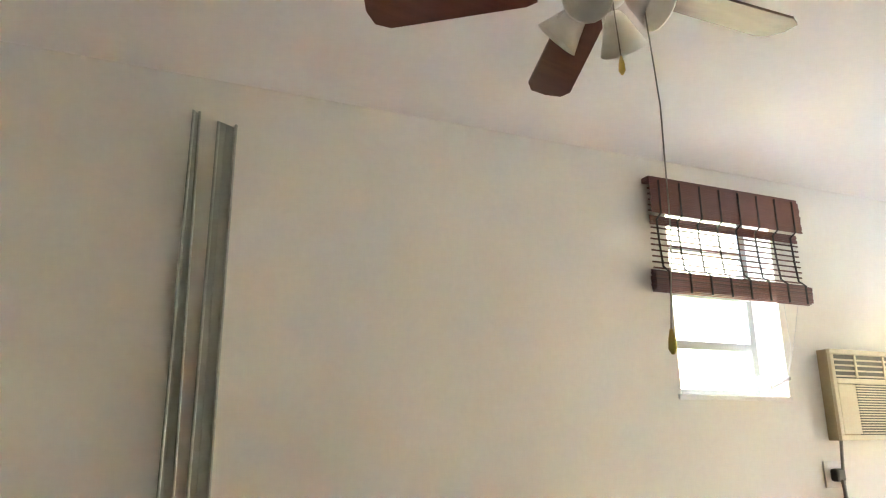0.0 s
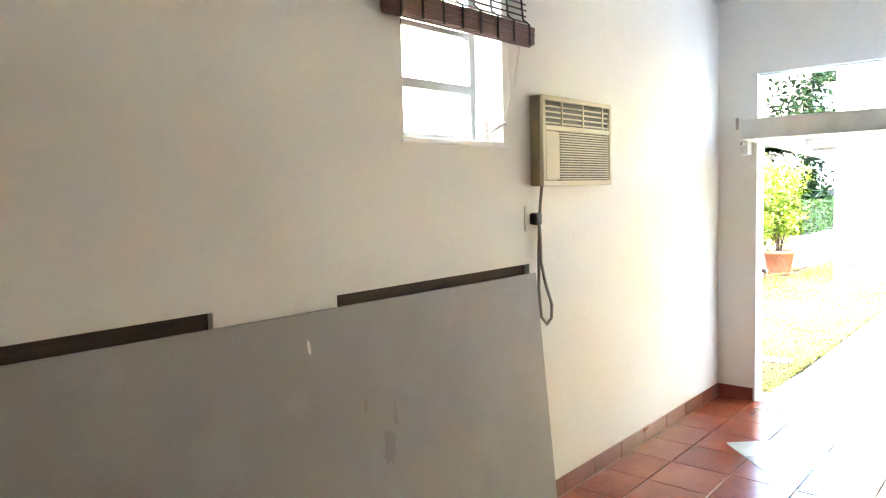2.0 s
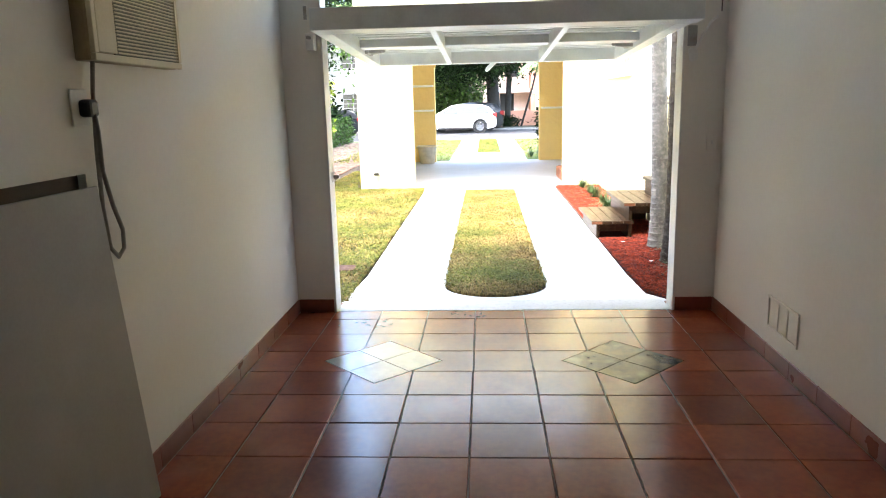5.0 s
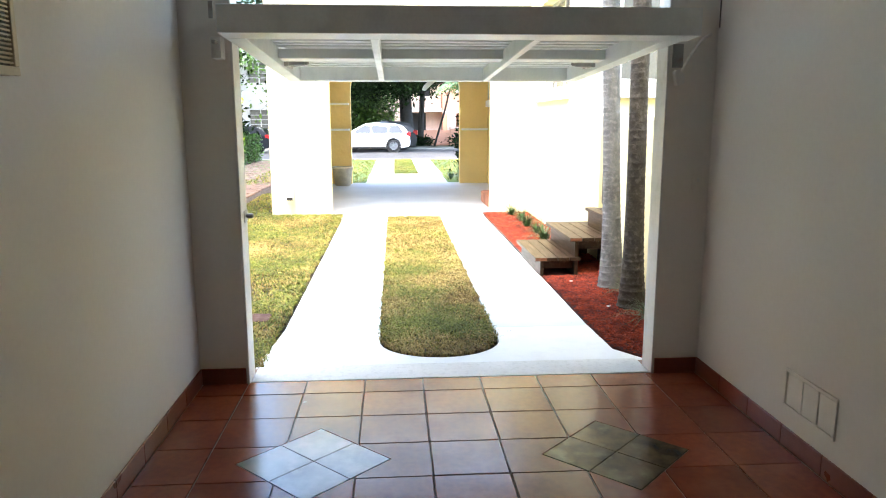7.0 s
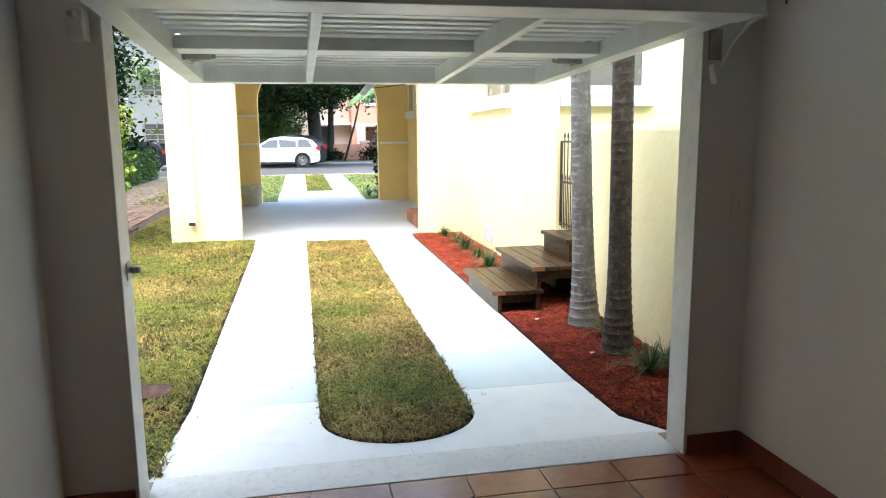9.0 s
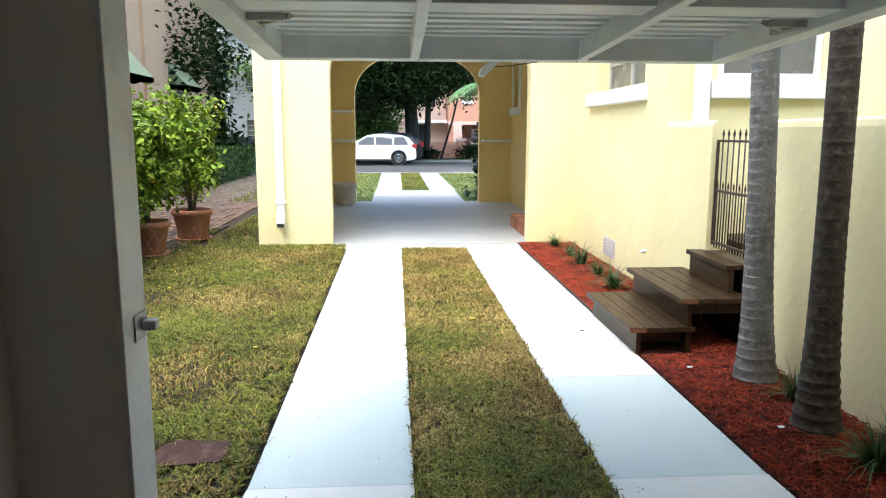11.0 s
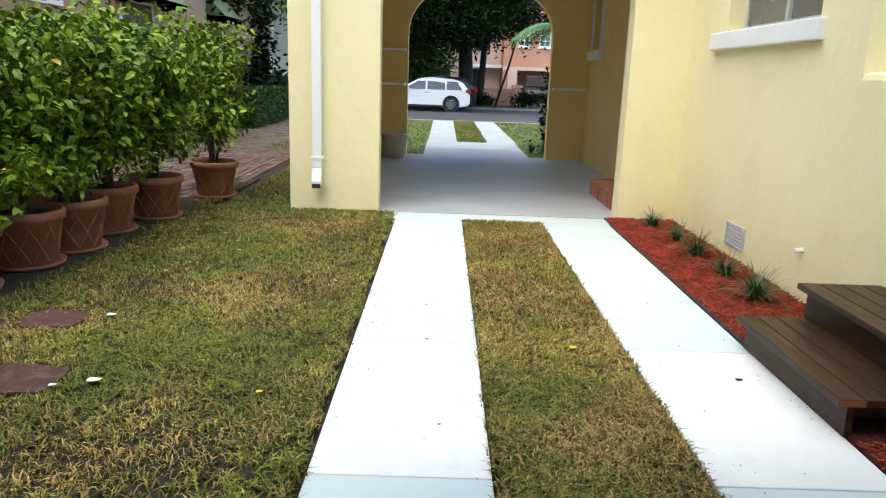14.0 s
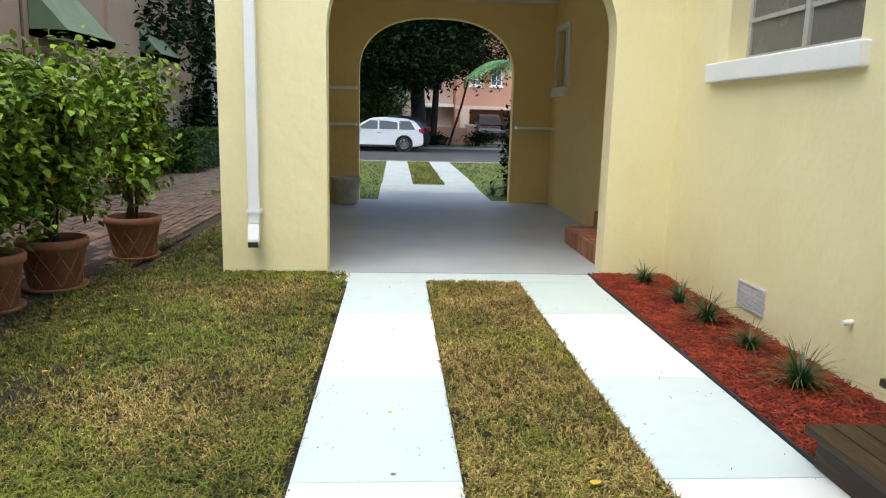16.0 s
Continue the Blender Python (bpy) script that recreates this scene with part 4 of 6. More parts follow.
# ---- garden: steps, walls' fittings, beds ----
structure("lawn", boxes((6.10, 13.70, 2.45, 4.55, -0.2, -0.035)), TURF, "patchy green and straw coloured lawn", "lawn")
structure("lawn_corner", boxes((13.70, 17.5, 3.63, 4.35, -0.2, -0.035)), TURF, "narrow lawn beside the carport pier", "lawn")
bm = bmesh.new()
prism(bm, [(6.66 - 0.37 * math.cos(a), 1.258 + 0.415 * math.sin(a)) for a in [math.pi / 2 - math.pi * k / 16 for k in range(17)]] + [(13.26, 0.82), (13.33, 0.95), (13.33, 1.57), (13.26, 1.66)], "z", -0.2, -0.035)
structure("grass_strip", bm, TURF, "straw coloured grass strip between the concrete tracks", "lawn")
bm = bmesh.new()
prism(bm, [(6.13, -0.11), (6.38, 0.05), (6.93, 0.075), (13.40, 0.075), (13.55, 0.02), (13.70, -0.12), (13.70, -0.69), (6.07, -0.69), (6.07, -0.14)], "z", -0.2, -0.028)
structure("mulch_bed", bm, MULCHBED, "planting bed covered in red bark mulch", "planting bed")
structure("bed_edging", boxes((9.75, 13.42, 0.076, 0.086, -0.15, -0.012), (13.42, 13.70, 0.06, 0.072, -0.15, -0.005)), EDGING, "black plastic edging along the bed", "edging")
structure("soil_gap", boxes((6.10, 13.72, 2.415, 2.45, -0.2, -0.075), (6.4, 13.3, 1.662, 1.688, -0.2, -0.07), (6.4, 13.3, 0.827, 0.85, -0.2, -0.07)), SOIL, "dark soil joints beside the concrete", "soil")
structure("side_soil", boxes((5.0, 16.0, 4.55, 5.35, -0.25, -0.045)), SOIL, "bare dark soil under the potted plants", "soil")


def lawn_mask(x, y):
    return np.array([noise.noise(Vector((a * 0.9, b * 0.9, 3.0))) + 0.5 * noise.noise(Vector((a * 2.7, b * 2.7, 9.0))) for a, b in zip(x, y)])


def turf(name, x0, x1, y0, y1, count, label, keep=None, straw=0.0, tall=0.031, bands=0.0):
    # blades stand in small clumps that share their colour
    n = count // 7
    cx, cy = np.repeat(rng.uniform(x0, x1, n), 7), np.repeat(rng.uniform(y0, y1, n), 7)
    shade = np.repeat(rng.normal(0, 0.22, n), 7) + rng.normal(0, 0.26, n * 7)
    x, y = cx + rng.normal(0, 0.013, n * 7), cy + rng.normal(0, 0.013, n * 7)
    if keep is not None:
        k = keep(x, y)
        x, y, shade = x[k], y[k], shade[k]
    m = 0.95 * lawn_mask(x, y) + 1.15 * shade - 0.2 * np.clip((10.2 - x) / 1.2, 0, 1) * (y > 2.3) + bands * np.sin(x * 5.3 + 1.2 * np.sin(y * 3 + x))
    dry = m > (0.16 - straw)
    for nm, sel, mat in ((name, ~dry, GRASS), ("dry_" + name, dry, STRAW)):
        h = tall * rng.uniform(0.55, 1.35, sel.sum())
        ob = new(nm, blades(nm, x[sel], y[sel], -0.036, h, mat, rng, 0.0036, 1.9 if mat is GRASS else 1.4))
        tagged(ob, ("short green " if mat is GRASS else "dry straw coloured ") + label, "grass", kind="stuff")


def bare(x, y):
    d = np.exp(-(((x - 10.6) / 0.5) ** 2 + ((y - 4.0) / 0.22) ** 2)) + np.exp(-(((x - 8.3) / 0.35) ** 2 + ((y - 2.9) / 0.3) ** 2)) * 0.7
    d = d + 0.6 * np.clip((9.6 - x) / 1.4, 0, 1) * np.clip((y - 2.7) / 0.9, 0, 1)
    on_stone = ((np.abs(x - 9.85) < 0.15) & (np.abs(y - 4.22) < 0.18)) | ((np.abs(x - 9.0) < 0.17) & (np.abs(y - 3.95) < 0.21)) | ((np.abs(x - 7.28) < 0.13) & (np.abs(y - 2.74) < 0.17))
    return (rng.uniform(0, 1, len(x)) > d * 0.85) & ~on_stone


turf("lawn_grass", 6.12, 10.5, 2.435, 4.5, 92000, "grass blades on the lawn", bare, 0.10)
turf("lawn_grass", 10.5, 13.72, 2.435, 4.58, 48000, "grass blades on the lawn", bare, 0.02)
turf("corner_grass", 13.7, 17.4, 3.64, 4.4, 9000, "grass blades beside the pier", None, -0.1)


def in_strip(x, y):
    dx = np.clip((6.70 - x) / 0.43, 0, 1)
    return np.abs(y - 1.26) < 0.42 * np.sqrt(1 - dx ** 2) + rng.normal(0, 0.012, len(x)) + 0.010 * np.sin(x * 17) * np.sin(x * 5.1)


turf("strip_grass", 6.26, 10.0, 0.79, 1.70, 56000, "grass blades in the middle strip", in_strip, 0.34, 0.030, 0.26)
turf("strip_grass", 10.0, 13.36, 0.79, 1.70, 33000, "grass blades in the middle strip", in_strip, 0.38, 0.030, 0.26)
turf("front_grass", 20.0, 31.2, 2.33, 5.5, 14000, "grass blades of the front lawn", None, -0.35, 0.05)
turf("front_grass", 23.1, 31.2, 0.86, 1.57, 7000, "grass blades of the front lawn", None, -0.3, 0.05)
turf("front_grass", 20.6, 31.2, -3.0, 0.14, 12000, "grass blades of the front lawn", None, -0.3, 0.05)

# clippings and dirt on the concrete
n = 260
side = rng.integers(0, 4, n)
edge = np.array((2.41, 1.69, 0.825, 0.09))[side]
x = rng.uniform(6.6, 13.5, n)
y = edge + np.array((-1, 1, -1, 1))[side] * np.abs(rng.normal(0, 0.07, n))
far = rng.uniform(0, 1, n) < 0.25
y[far] = np.where(side[far] < 2, rng.uniform(1.7, 2.38, far.sum()), rng.uniform(0.12, 0.78, far.sum()))
tagged(new("grass_clippings", blades("grass_clippings", x, y, -0.029, rng.uniform(0.004, 0.012, n), STEM, rng, 0.0025, 2.6)), "scattered dry grass clippings on the concrete", "clippings", kind="stuff")

# mulch chips
n = 27000
x, y = rng.uniform(6.12, 13.68, n), rng.uniform(-0.69, 0.085, n)
ok = (y < 0.07) & ~((x < 6.4) & (y > -0.12 + (x - 6.12) * 0.6)) & ~((x > 8.62) & (x < 9.75) & (y > -0.3))
x, y = x[ok], y[ok]
n = len(x)
a, t = rng.uniform(0, 2 * math.pi, n), rng.normal(0, 0.28, n)
l, w = rng.uniform(0.008, 0.034, n), rng.uniform(0.0018, 0.0052, n)
z = -0.026 + rng.uniform(0, 0.022, n)
d = np.stack((np.cos(a) * np.cos(t), np.sin(a) * np.cos(t), np.sin(t)), 1) * l[:, None]
s = np.stack((-np.sin(a), np.cos(a), rng.normal(0, 0.4, n)), 1) * w[:, None]
c = np.stack((x, y, z), 1)
u = np.array((0, 0, 0.005))
vs = np.stack((c - d - s, c + d - s * 0.7, c + d + s, c - d + s * 0.8, c + u - d * 0.8, c + u + d * 0.9), 1).reshape(-1, 3)
i = np.arange(n) * 6
fs = np.concatenate([np.stack([i + k for k in f], 1) for f in ((0, 1, 5, 4), (2, 3, 4, 5))]).tolist() + np.concatenate([np.stack([i + k for k in f], 1) for f in ((1, 2, 5), (3, 0, 4))]).tolist()
tagged(new("mulch_chips", raw_mesh("mulch_chips", vs.tolist(), fs, MULCH)), "loose red bark mulch chips over the bed", "mulch", kind="stuff")

# wooden steps
def wood_step(x0, x1, y0, y1, z, base, riser_z, name="wooden_step"):
    """y0 is the front edge (larger), y1 the back."""
    st = thing(name, "dark wet stained timber garden step", "step", ((x0 + x1) / 2, (y0 + y1) / 2, base), "garden steps")
    k = 4
    w = (y0 - y1) / k
    for i in range(k):
        part("tread_board", boxes((x0, x1, y0 - (i + 1) * w + 0.003, y0 - i * w - 0.003, z - 0.036, z), bevel=0.004), DECK, st)
    part("riser", boxes((x0 + 0.03, x1 - 0.02, y0 - 0.095, y0 - 0.06, base, z - 0.037), bevel=0.003), DECK, st)
    part("stringer", boxes((x0 + 0.10, x0 + 0.14, y1 + 0.005, y0 - 0.096, z - 0.13, z - 0.037), bevel=0.003), DECK, st)
    part("side_board", boxes((x1 - 0.056, x1 - 0.02, y1 + 0.005, y0 - 0.096, base, z - 0.037), bevel=0.003), DECK, st)
    part("end_grain", boxes((x0 - 0.002, x0 - 0.0002, y0 - 0.12, y0 - 0.004, z - 0.033, z - 0.004)), DECKEND, st, "reddish cut board ends")
    return st


wood_step(8.67, 9.80, 0.16, -0.31, 0.165, -0.03, 0.1)
wood_step(8.66, 9.84, -0.19, -0.69, 0.365, -0.03, 0.3)
top = thing("landing_deck", "dark stained timber landing before the gate", "deck", (9.12, -0.85, -0.03))
for i in range(5):
    part("deck_board", boxes((8.815, 9.53, -0.57 - 0.118 * (i + 1) + 0.005, -0.57 - 0.118 * i, 0.535, 0.57), bevel=0.004), DECK, top)
part("riser", boxes((8.83, 9.515, -0.635, -0.60, 0.367, 0.534), bevel=0.003), DECK, top)
part("support", boxes((8.83, 9.515, -1.15, -0.71, -0.03, 0.534)), DECK, top)
for i in range(9):
    part("deck_board", boxes((7.6, 10.40, -1.166 - 0.118 * (i + 1) + 0.005, -1.166 - 0.118 * i, 0.535, 0.57), bevel=0.004), DECK, top)
part("support", boxes((7.65, 10.39, -2.15, -1.18, -0.2, 0.534)), DECK, top)

gate = thing("iron_gate", "dark wrought iron gate with spear tipped bars", "gate", (9.13, -0.75, 0.62))
for z in (1.425, 1.04, 0.635):
    part("rail", boxes((8.83, 9.455, -0.757, -0.733, z, z + 0.018), bevel=0.003), IRON, gate)
part("end_post", boxes((9.440, 9.458, -0.756, -0.734, 0.62, 1.425), bevel=0.003), IRON, gate)


def spear(x, z0, z1, r=0.006):
    bm = bmesh.new()
    tube(bm, [(x, -0.745, z0), (x, -0.745, z1)], r, 6)
    lathe(bm, [(r * 0.9, 0), (r * 1.7, 0.012), (r * 1.2, 0.03), (0.001, 0.055)], 6, (x, -0.745, z1))
    return bm


for k in range(7):
    part("bar", spear(9.37 - k * 0.088, 0.60, 1.47), IRON, gate)
for k in range(7):
    part("short_bar", spear(9.414 - k * 0.088, 0.60, 1.075, 0.005), IRON, gate)

# fittings on the house walls
def downspout(x, y, w, d, z0, z1, axis_out, name="downspout"):
    s = thing(name, "white painted metal downspout on yellow stucco", "downspout", (x, y, z0))
    bm = boxes((x, x + d, y - w / 2, y + w / 2, z0, z1), bevel=0.008)
    part("pipe", bm, WHITETRIM, s)
    return s


sp = downspout(13.60, 3.30, 0.10, 0.075, 0.45, CTOP, "x")
part("strap", boxes((13.592, 13.719, 3.235, 3.365, 0.55, 0.575), (13.592, 13.719, 3.235, 3.365, 0.575, 0.58)), WHITETRIM, sp)
bm = bmesh.new()
prism(bm, [(13.60, 0.45), (13.675, 0.45), (13.66, 0.30), (13.56, 0.25), (13.555, 0.31)], "y", 3.25, 3.35)
part("elbow", bm, WHITETRIM, sp)
# solid dark box drawn where the pipe's hollow end lies in shade
part("mouth", boxes((13.548, 13.60, 3.254, 3.346, 0.236, 0.285)), DARKPLASTIC, sp, "dark box for the shaded spout opening")
sp2 = downspout(10.335, -0.99, 0.125, 0.084, 1.55, CTOP, "x")
part("shoe", boxes((10.30, 10.4185, -1.05, -0.93, 1.46, 1.549), bevel=0.01), WHITETRIM, sp2)
hv = thing("foundation_vent", "pale painted foundation vent with peeling paint", "vent", (11.97, -0.69, 0.09))
part("frame", boxes((11.77, 12.17, -0.699, -0.687, 0.09, 0.105), (11.77, 12.17, -0.699, -0.687, 0.275, 0.29), (11.77, 11.785, -0.699, -0.687, 0.106, 0.274), (12.155, 12.17, -0.699, -0.687, 0.106, 0.274)), PEELING, hv)
for k in range(5):
    part("slat", boxes((11.786, 12.154, -0.699, -0.690, 0.112 + 0.033 * k, 0.132 + 0.033 * k)), PEELING, hv)
tap = thing("wall_tap_stub", "small white pipe stub on the wall", "pipe", (10.8, -0.68, 0.34))
bm = bmesh.new()
tube(bm, [(10.8, -0.70, 0.345), (10.8, -0.64, 0.34)], [0.02, 0.016], 10)
part("stub", bm, WHITETRIM, tap)

# carport things
# shelf colour is whitened to stand for the light on the top edges
for ya, yb, z in ((2.66, 3.37, 1.96), (2.66, 3.37, 1.34), (-0.76, -0.12, 1.345)):
    single("wall_shelf", boxes((19.36, 19.655, ya, yb, z - 0.045, z), bevel=0.006), WHITETRIM, "small wall shelf in the carport, whitened for its lit edges", "shelf", "carport shelves")
bin_ = thing("cream_planter", "empty cream plastic planter tub on grey floor", "planter", (19.2, 2.83, -0.022))
bm = bmesh.new()
lathe(bm, [(0.17, 0.0), (0.19, 0.02), (0.24, 0.40), (0.265, 0.41), (0.265, 0.46), (0.235, 0.46), (0.18, 0.05)], 28, (19.2, 2.83, -0.022))
part("tub", bm, STONEPOT, bin_)
brick_step = thing("brick_steps", "two red brick steps against the house wall", "step", (14.85, -0.48, -0.022))
for x0, x1, y0, z0, z1 in ((14.15, 15.55, -0.12, -0.022, 0.19), (14.5, 15.55, -0.48, 0.19, 0.38)):
    core = part("core", boxes((x0 + 0.02, x1 - 0.02, CR + 0.002, y0 - 0.02, z0, z1 - 0.01)), GROUT, brick_step)
bme = block_mesh("brick", 0.072, 0.035, 0.20, BRICKRED)
bme2 = block_mesh("brick", 0.072, 0.36, 0.035, BRICKRED)
for x0, x1, y0, z1, h in ((14.15, 15.55, -0.12, 0.19, 0.20), (14.5, 15.55, -0.48, 0.38, 0.18)):
    k = int((x1 - x0) / 0.08)
    for i in range(k):
        piece("brick", bme, brick_step, (x0 + 0.04 + i * 0.08, y0 - 0.016, z1 - 0.006))
        piece("brick", bme2, brick_step, (x0 + 0.04 + i * 0.08, y0 - 0.21, z1 + 0.004))

# palms beside the steps
def palm_trunk(x, y, r0, r1, height, mat, lean):
    p = thing("palm_tree", "slim ringed grey palm trunk in red mulch", "palm tree", (x, y, -0.03), "garden palms")
    bm = bmesh.new()
    pts, rad = [], []
    z = 0.0
    k = 0
    while z < height:
        f = z / height
        r = r1 + (r0 - r1) * math.exp(-z / 0.33)
        pts += [(x + lean[0] * f, y + lean[1] * f, z - 0.04 + d) for d in (0.0, 0.034, 0.040, 0.046)]
        ring = 1.03 + 0.008 * math.sin(k * 3.1) if mat is BARKDARK else 1.008
        rad += [r * 0.996, r * (1.0 + 0.004 * math.sin(k * 2.3)), r * ring, r * 0.996]
        z += 0.062 + 0.012 * math.sin(k * 1.7) + 0.01 * f
        k += 1
    tube(bm, pts, rad, 16)
    part("trunk", bm, mat, p)
    tx, ty = x + lean[0], y + lean[1]
    for j in range(11):
        part("frond", frond((tx, ty, height - 0.05), 2 * math.pi * j / 11, 1.9, 0.7), FROND, p)
    return p


def frond(root, turn, length, rise, leaflets=26, width=0.42):
    """A pinnate frond that arches over and droops."""
    bm = bmesh.new()
    c, s = math.cos(turn), math.sin(turn)
    pts = []
    for k in range(13):
        f = k / 12
        r = length * (f - 0.12 * f * f)
        z = rise * (1.6 * f - 1.9 * f * f)
        pts.append(Vector((root[0] + r * c, root[1] + r * s, root[2] + z)))
    tube(bm, pts, [0.02 * (1 - k / 14) for k in range(13)], 5)
    for k in range(leaflets):
        f = 0.16 + 0.82 * k / leaflets
        i = min(int(f * 12), 11)
        p = pts[i].lerp(pts[i + 1], f * 12 - i)
        d = (pts[i + 1] - pts[i]).normalized()
        ln = width * (0.55 + 0.9 * math.sin(math.pi * min(1, f * 0.95)))
        for g in (-1, 1):
            out = (Vector((-s, c, 0)) * g + d * 0.75 + Vector((0, 0, -0.35))).normalized()
            a = p + out * ln * 0.45 + Vector((0, 0, 0.03))
            b = p + out * ln + Vector((0, 0, -0.10 * ln))
            w = d * 0.014
            v = [bm.verts.new(q) for q in (p - w, p + w, a + w * 1.2, a - w * 1.2, b)]
            bm.faces.new((v[0], v[1], v[2], v[3]))
            bm.faces.new((v[3], v[2], v[4]))
    return bm


palm_trunk(8.13, -0.465, 0.135, 0.077, 6.4, BARK, (0.05, 0.24))
palm_trunk(7.39, -0.41, 0.125, 0.072, 6.6, BARKDARK, (0.04, 0.06))


def tuft(x, y, size, count, seed):
    g = np.random.default_rng(seed)
    t = thing("strap_leaf_plant", "small tuft of dark green strap leaves in mulch", "plant", (x, y, -0.03), "edging plants")
    bm = bmesh.new()
    for k in range(count):
        a, l = g.uniform(0, 2 * math.pi), size * g.uniform(0.6, 1.2)
        sp_ = g.uniform(0.3, 1.25)
        d = Vector((math.cos(a), math.sin(a), 0))
        s_ = Vector((-math.sin(a), math.cos(a), 0)) * 0.0055
        o = Vector((x, y, -0.02)) + d * g.uniform(0, 0.03)
        ring = []
        for f in (0.0, 0.35, 0.7, 1.0):
            p = o + d * l * sp_ * f ** 1.5 + Vector((0, 0, l * (1.12 * f - sp_ * 0.78 * f * f)))
            ring.append((p - s_ * (1 - 0.85 * f), p + s_ * (1 - 0.85 * f)))
        vv = [(bm.verts.new(p), bm.verts.new(q)) for p, q in ring]
        for (p, q), (r, s2) in zip(vv, vv[1:]):
            bm.faces.new((p, q, s2, r))
    part("leaves", bm, STRAPLEAF, t)


for k, (x, y, sz, cnt) in enumerate(((13.30, -0.36, 0.27, 60), (12.58, -0.40, 0.27, 60), (12.0, -0.38, 0.30, 80), (11.37, -0.40, 0.26, 60), (10.70, -0.36, 0.33, 90), (6.90, -0.40, 0.30, 80), (7.75, -0.50, 0.25, 60), (7.05, -0.60, 0.25, 40), (20.6, -0.2, 0.42, 110), (20.9, 0.05, 0.35, 70))):
    tuft(x, y, sz * 0.88, int(cnt * 2.0), 30 + k)

# stepping stones, litter
for x, y, w, l, r in ((9.85, 4.22, 0.30, 0.36, 0.15), (9.0, 3.95, 0.34, 0.42, -0.2), (7.28, 2.74, 0.26, 0.34, 0.1)):
    bm = bmesh.new()
    pts = [(x + w * (0.5 + 0.06 * math.sin(5 * a)) * math.copysign(abs(math.cos(a)) ** 0.5, math.cos(a)), y + l * 0.5 * math.copysign(abs(math.sin(a)) ** 0.5, math.sin(a))) for a in [2 * math.pi * k / 16 for k in range(16)]]
    prism(bm, pts, "z", -0.06, -0.012)
    single("stepping_stone", bm, SHINGLE, "dark flat stepping stone sunk in the lawn", "stepping stone", "stepping stones")
for x, y, s, mat, nm in ((8.97, 3.56, 0.036, PAPER, "scrap"), (8.90, 3.72, 0.02, PAPER, "scrap"), (8.30, -0.12, 0.022, PAPER, "scrap"), (7.35, -0.2, 0.02, PAPER, "scrap"), (9.9, 3.9, 0.03, PAPER, "scrap"), (9.60, 1.15, 0.026, LEAFYELLOW, "fallen_leaf"), (8.9, 2.75, 0.017, LEAFYELLOW, "fallen_leaf"), (11.6, 3.6, 0.017, LEAFYELLOW, "fallen_leaf"), (12.2, 3.9, 0.017, LEAFYELLOW, "fallen_leaf"), (12.6, 4.2, 0.017, LEAFYELLOW, "fallen_leaf"), (10.9, 3.95, 0.017, LEAFYELLOW, "fallen_leaf"), (9.75, 1.98, 0.013, LITTER, "fallen_leaf"), (9.3, 0.32, 0.022, CORD, "fallen_leaf"), (8.7, 1.9, 0.008, STEM, "fallen_leaf"), (10.4, 2.0, 0.012, LEAFYELLOW, "fallen_leaf")):
    zz = 0.006 if (y > 2.45 or 0.84 < y < 1.62 or y < 0) else -0.029
    bm = bmesh.new()
    prism(bm, [(x + s * 0.7 * math.cos(a) * (1.3 if k % 2 else 0.9), y + s * 1.1 * math.sin(a) * (0.8 if k % 3 else 1.1)) for k, a in enumerate([2 * math.pi * i / 7 for i in range(7)])], "z", zz, zz + 0.003)
    me = bpy.data.meshes.new(nm)
    bm.to_mesh(me)
    bm.free()
    me.materials.append(mat)
    tagged(new(nm, me), "pale scrap of paper on the ground" if mat is PAPER else "small fallen leaf on the ground", "litter" if mat is PAPER else "leaf", "litter")


for k in range(26):
    x, y = rng.uniform(10.6, 13.6), rng.uniform(3.5, 4.6)
    me = leaf_cloud("fallen_leaf", [(x, y, 0.004)], [rng.uniform(0.013, 0.024)], LEAFYELLOW, np.random.default_rng(900 + k), 0.1, 1.5)
    tagged(new("fallen_leaf", me), "small yellow fallen leaf on the lawn", "leaf", "fallen leaves")
# leaf litter on the soil under the pots and thinly over the lawn's edge
n = 900
litter = np.stack((rng.uniform(8.5, 15.5, n), 4.62 + rng.normal(0, 0.26, n), np.full(n, -0.033)), 1)
litter = litter[(litter[:, 1] > 4.1) & (litter[:, 1] < 5.3)]
litter[:, 2] += np.where(litter[:, 1] < 4.55, 0.030, 0.0)
tagged(new("leaf_litter", leaf_cloud("leaf_litter", litter, rng.uniform(0.014, 0.034, len(litter)), LITTER, rng, 0.1, 1.6)), "dry brown leaf litter on the dark soil", "leaf litter", kind="stuff")
n = 5200
x, y = rng.uniform(8.5, 15.5, n), 4.56 + np.abs(rng.normal(0, 0.10, n))
k = rng.uniform(-0.3, 1, n) < 0.5 + np.sin(x * 3.1) * 0.4
tagged(new("edge_grass", blades("edge_grass", x[k], y[k], -0.046, rng.uniform(0.015, 0.05, k.sum()), GRASS, rng, 0.0037, 1.9)), "ragged green grass along the soil edge", "grass", kind="stuff")

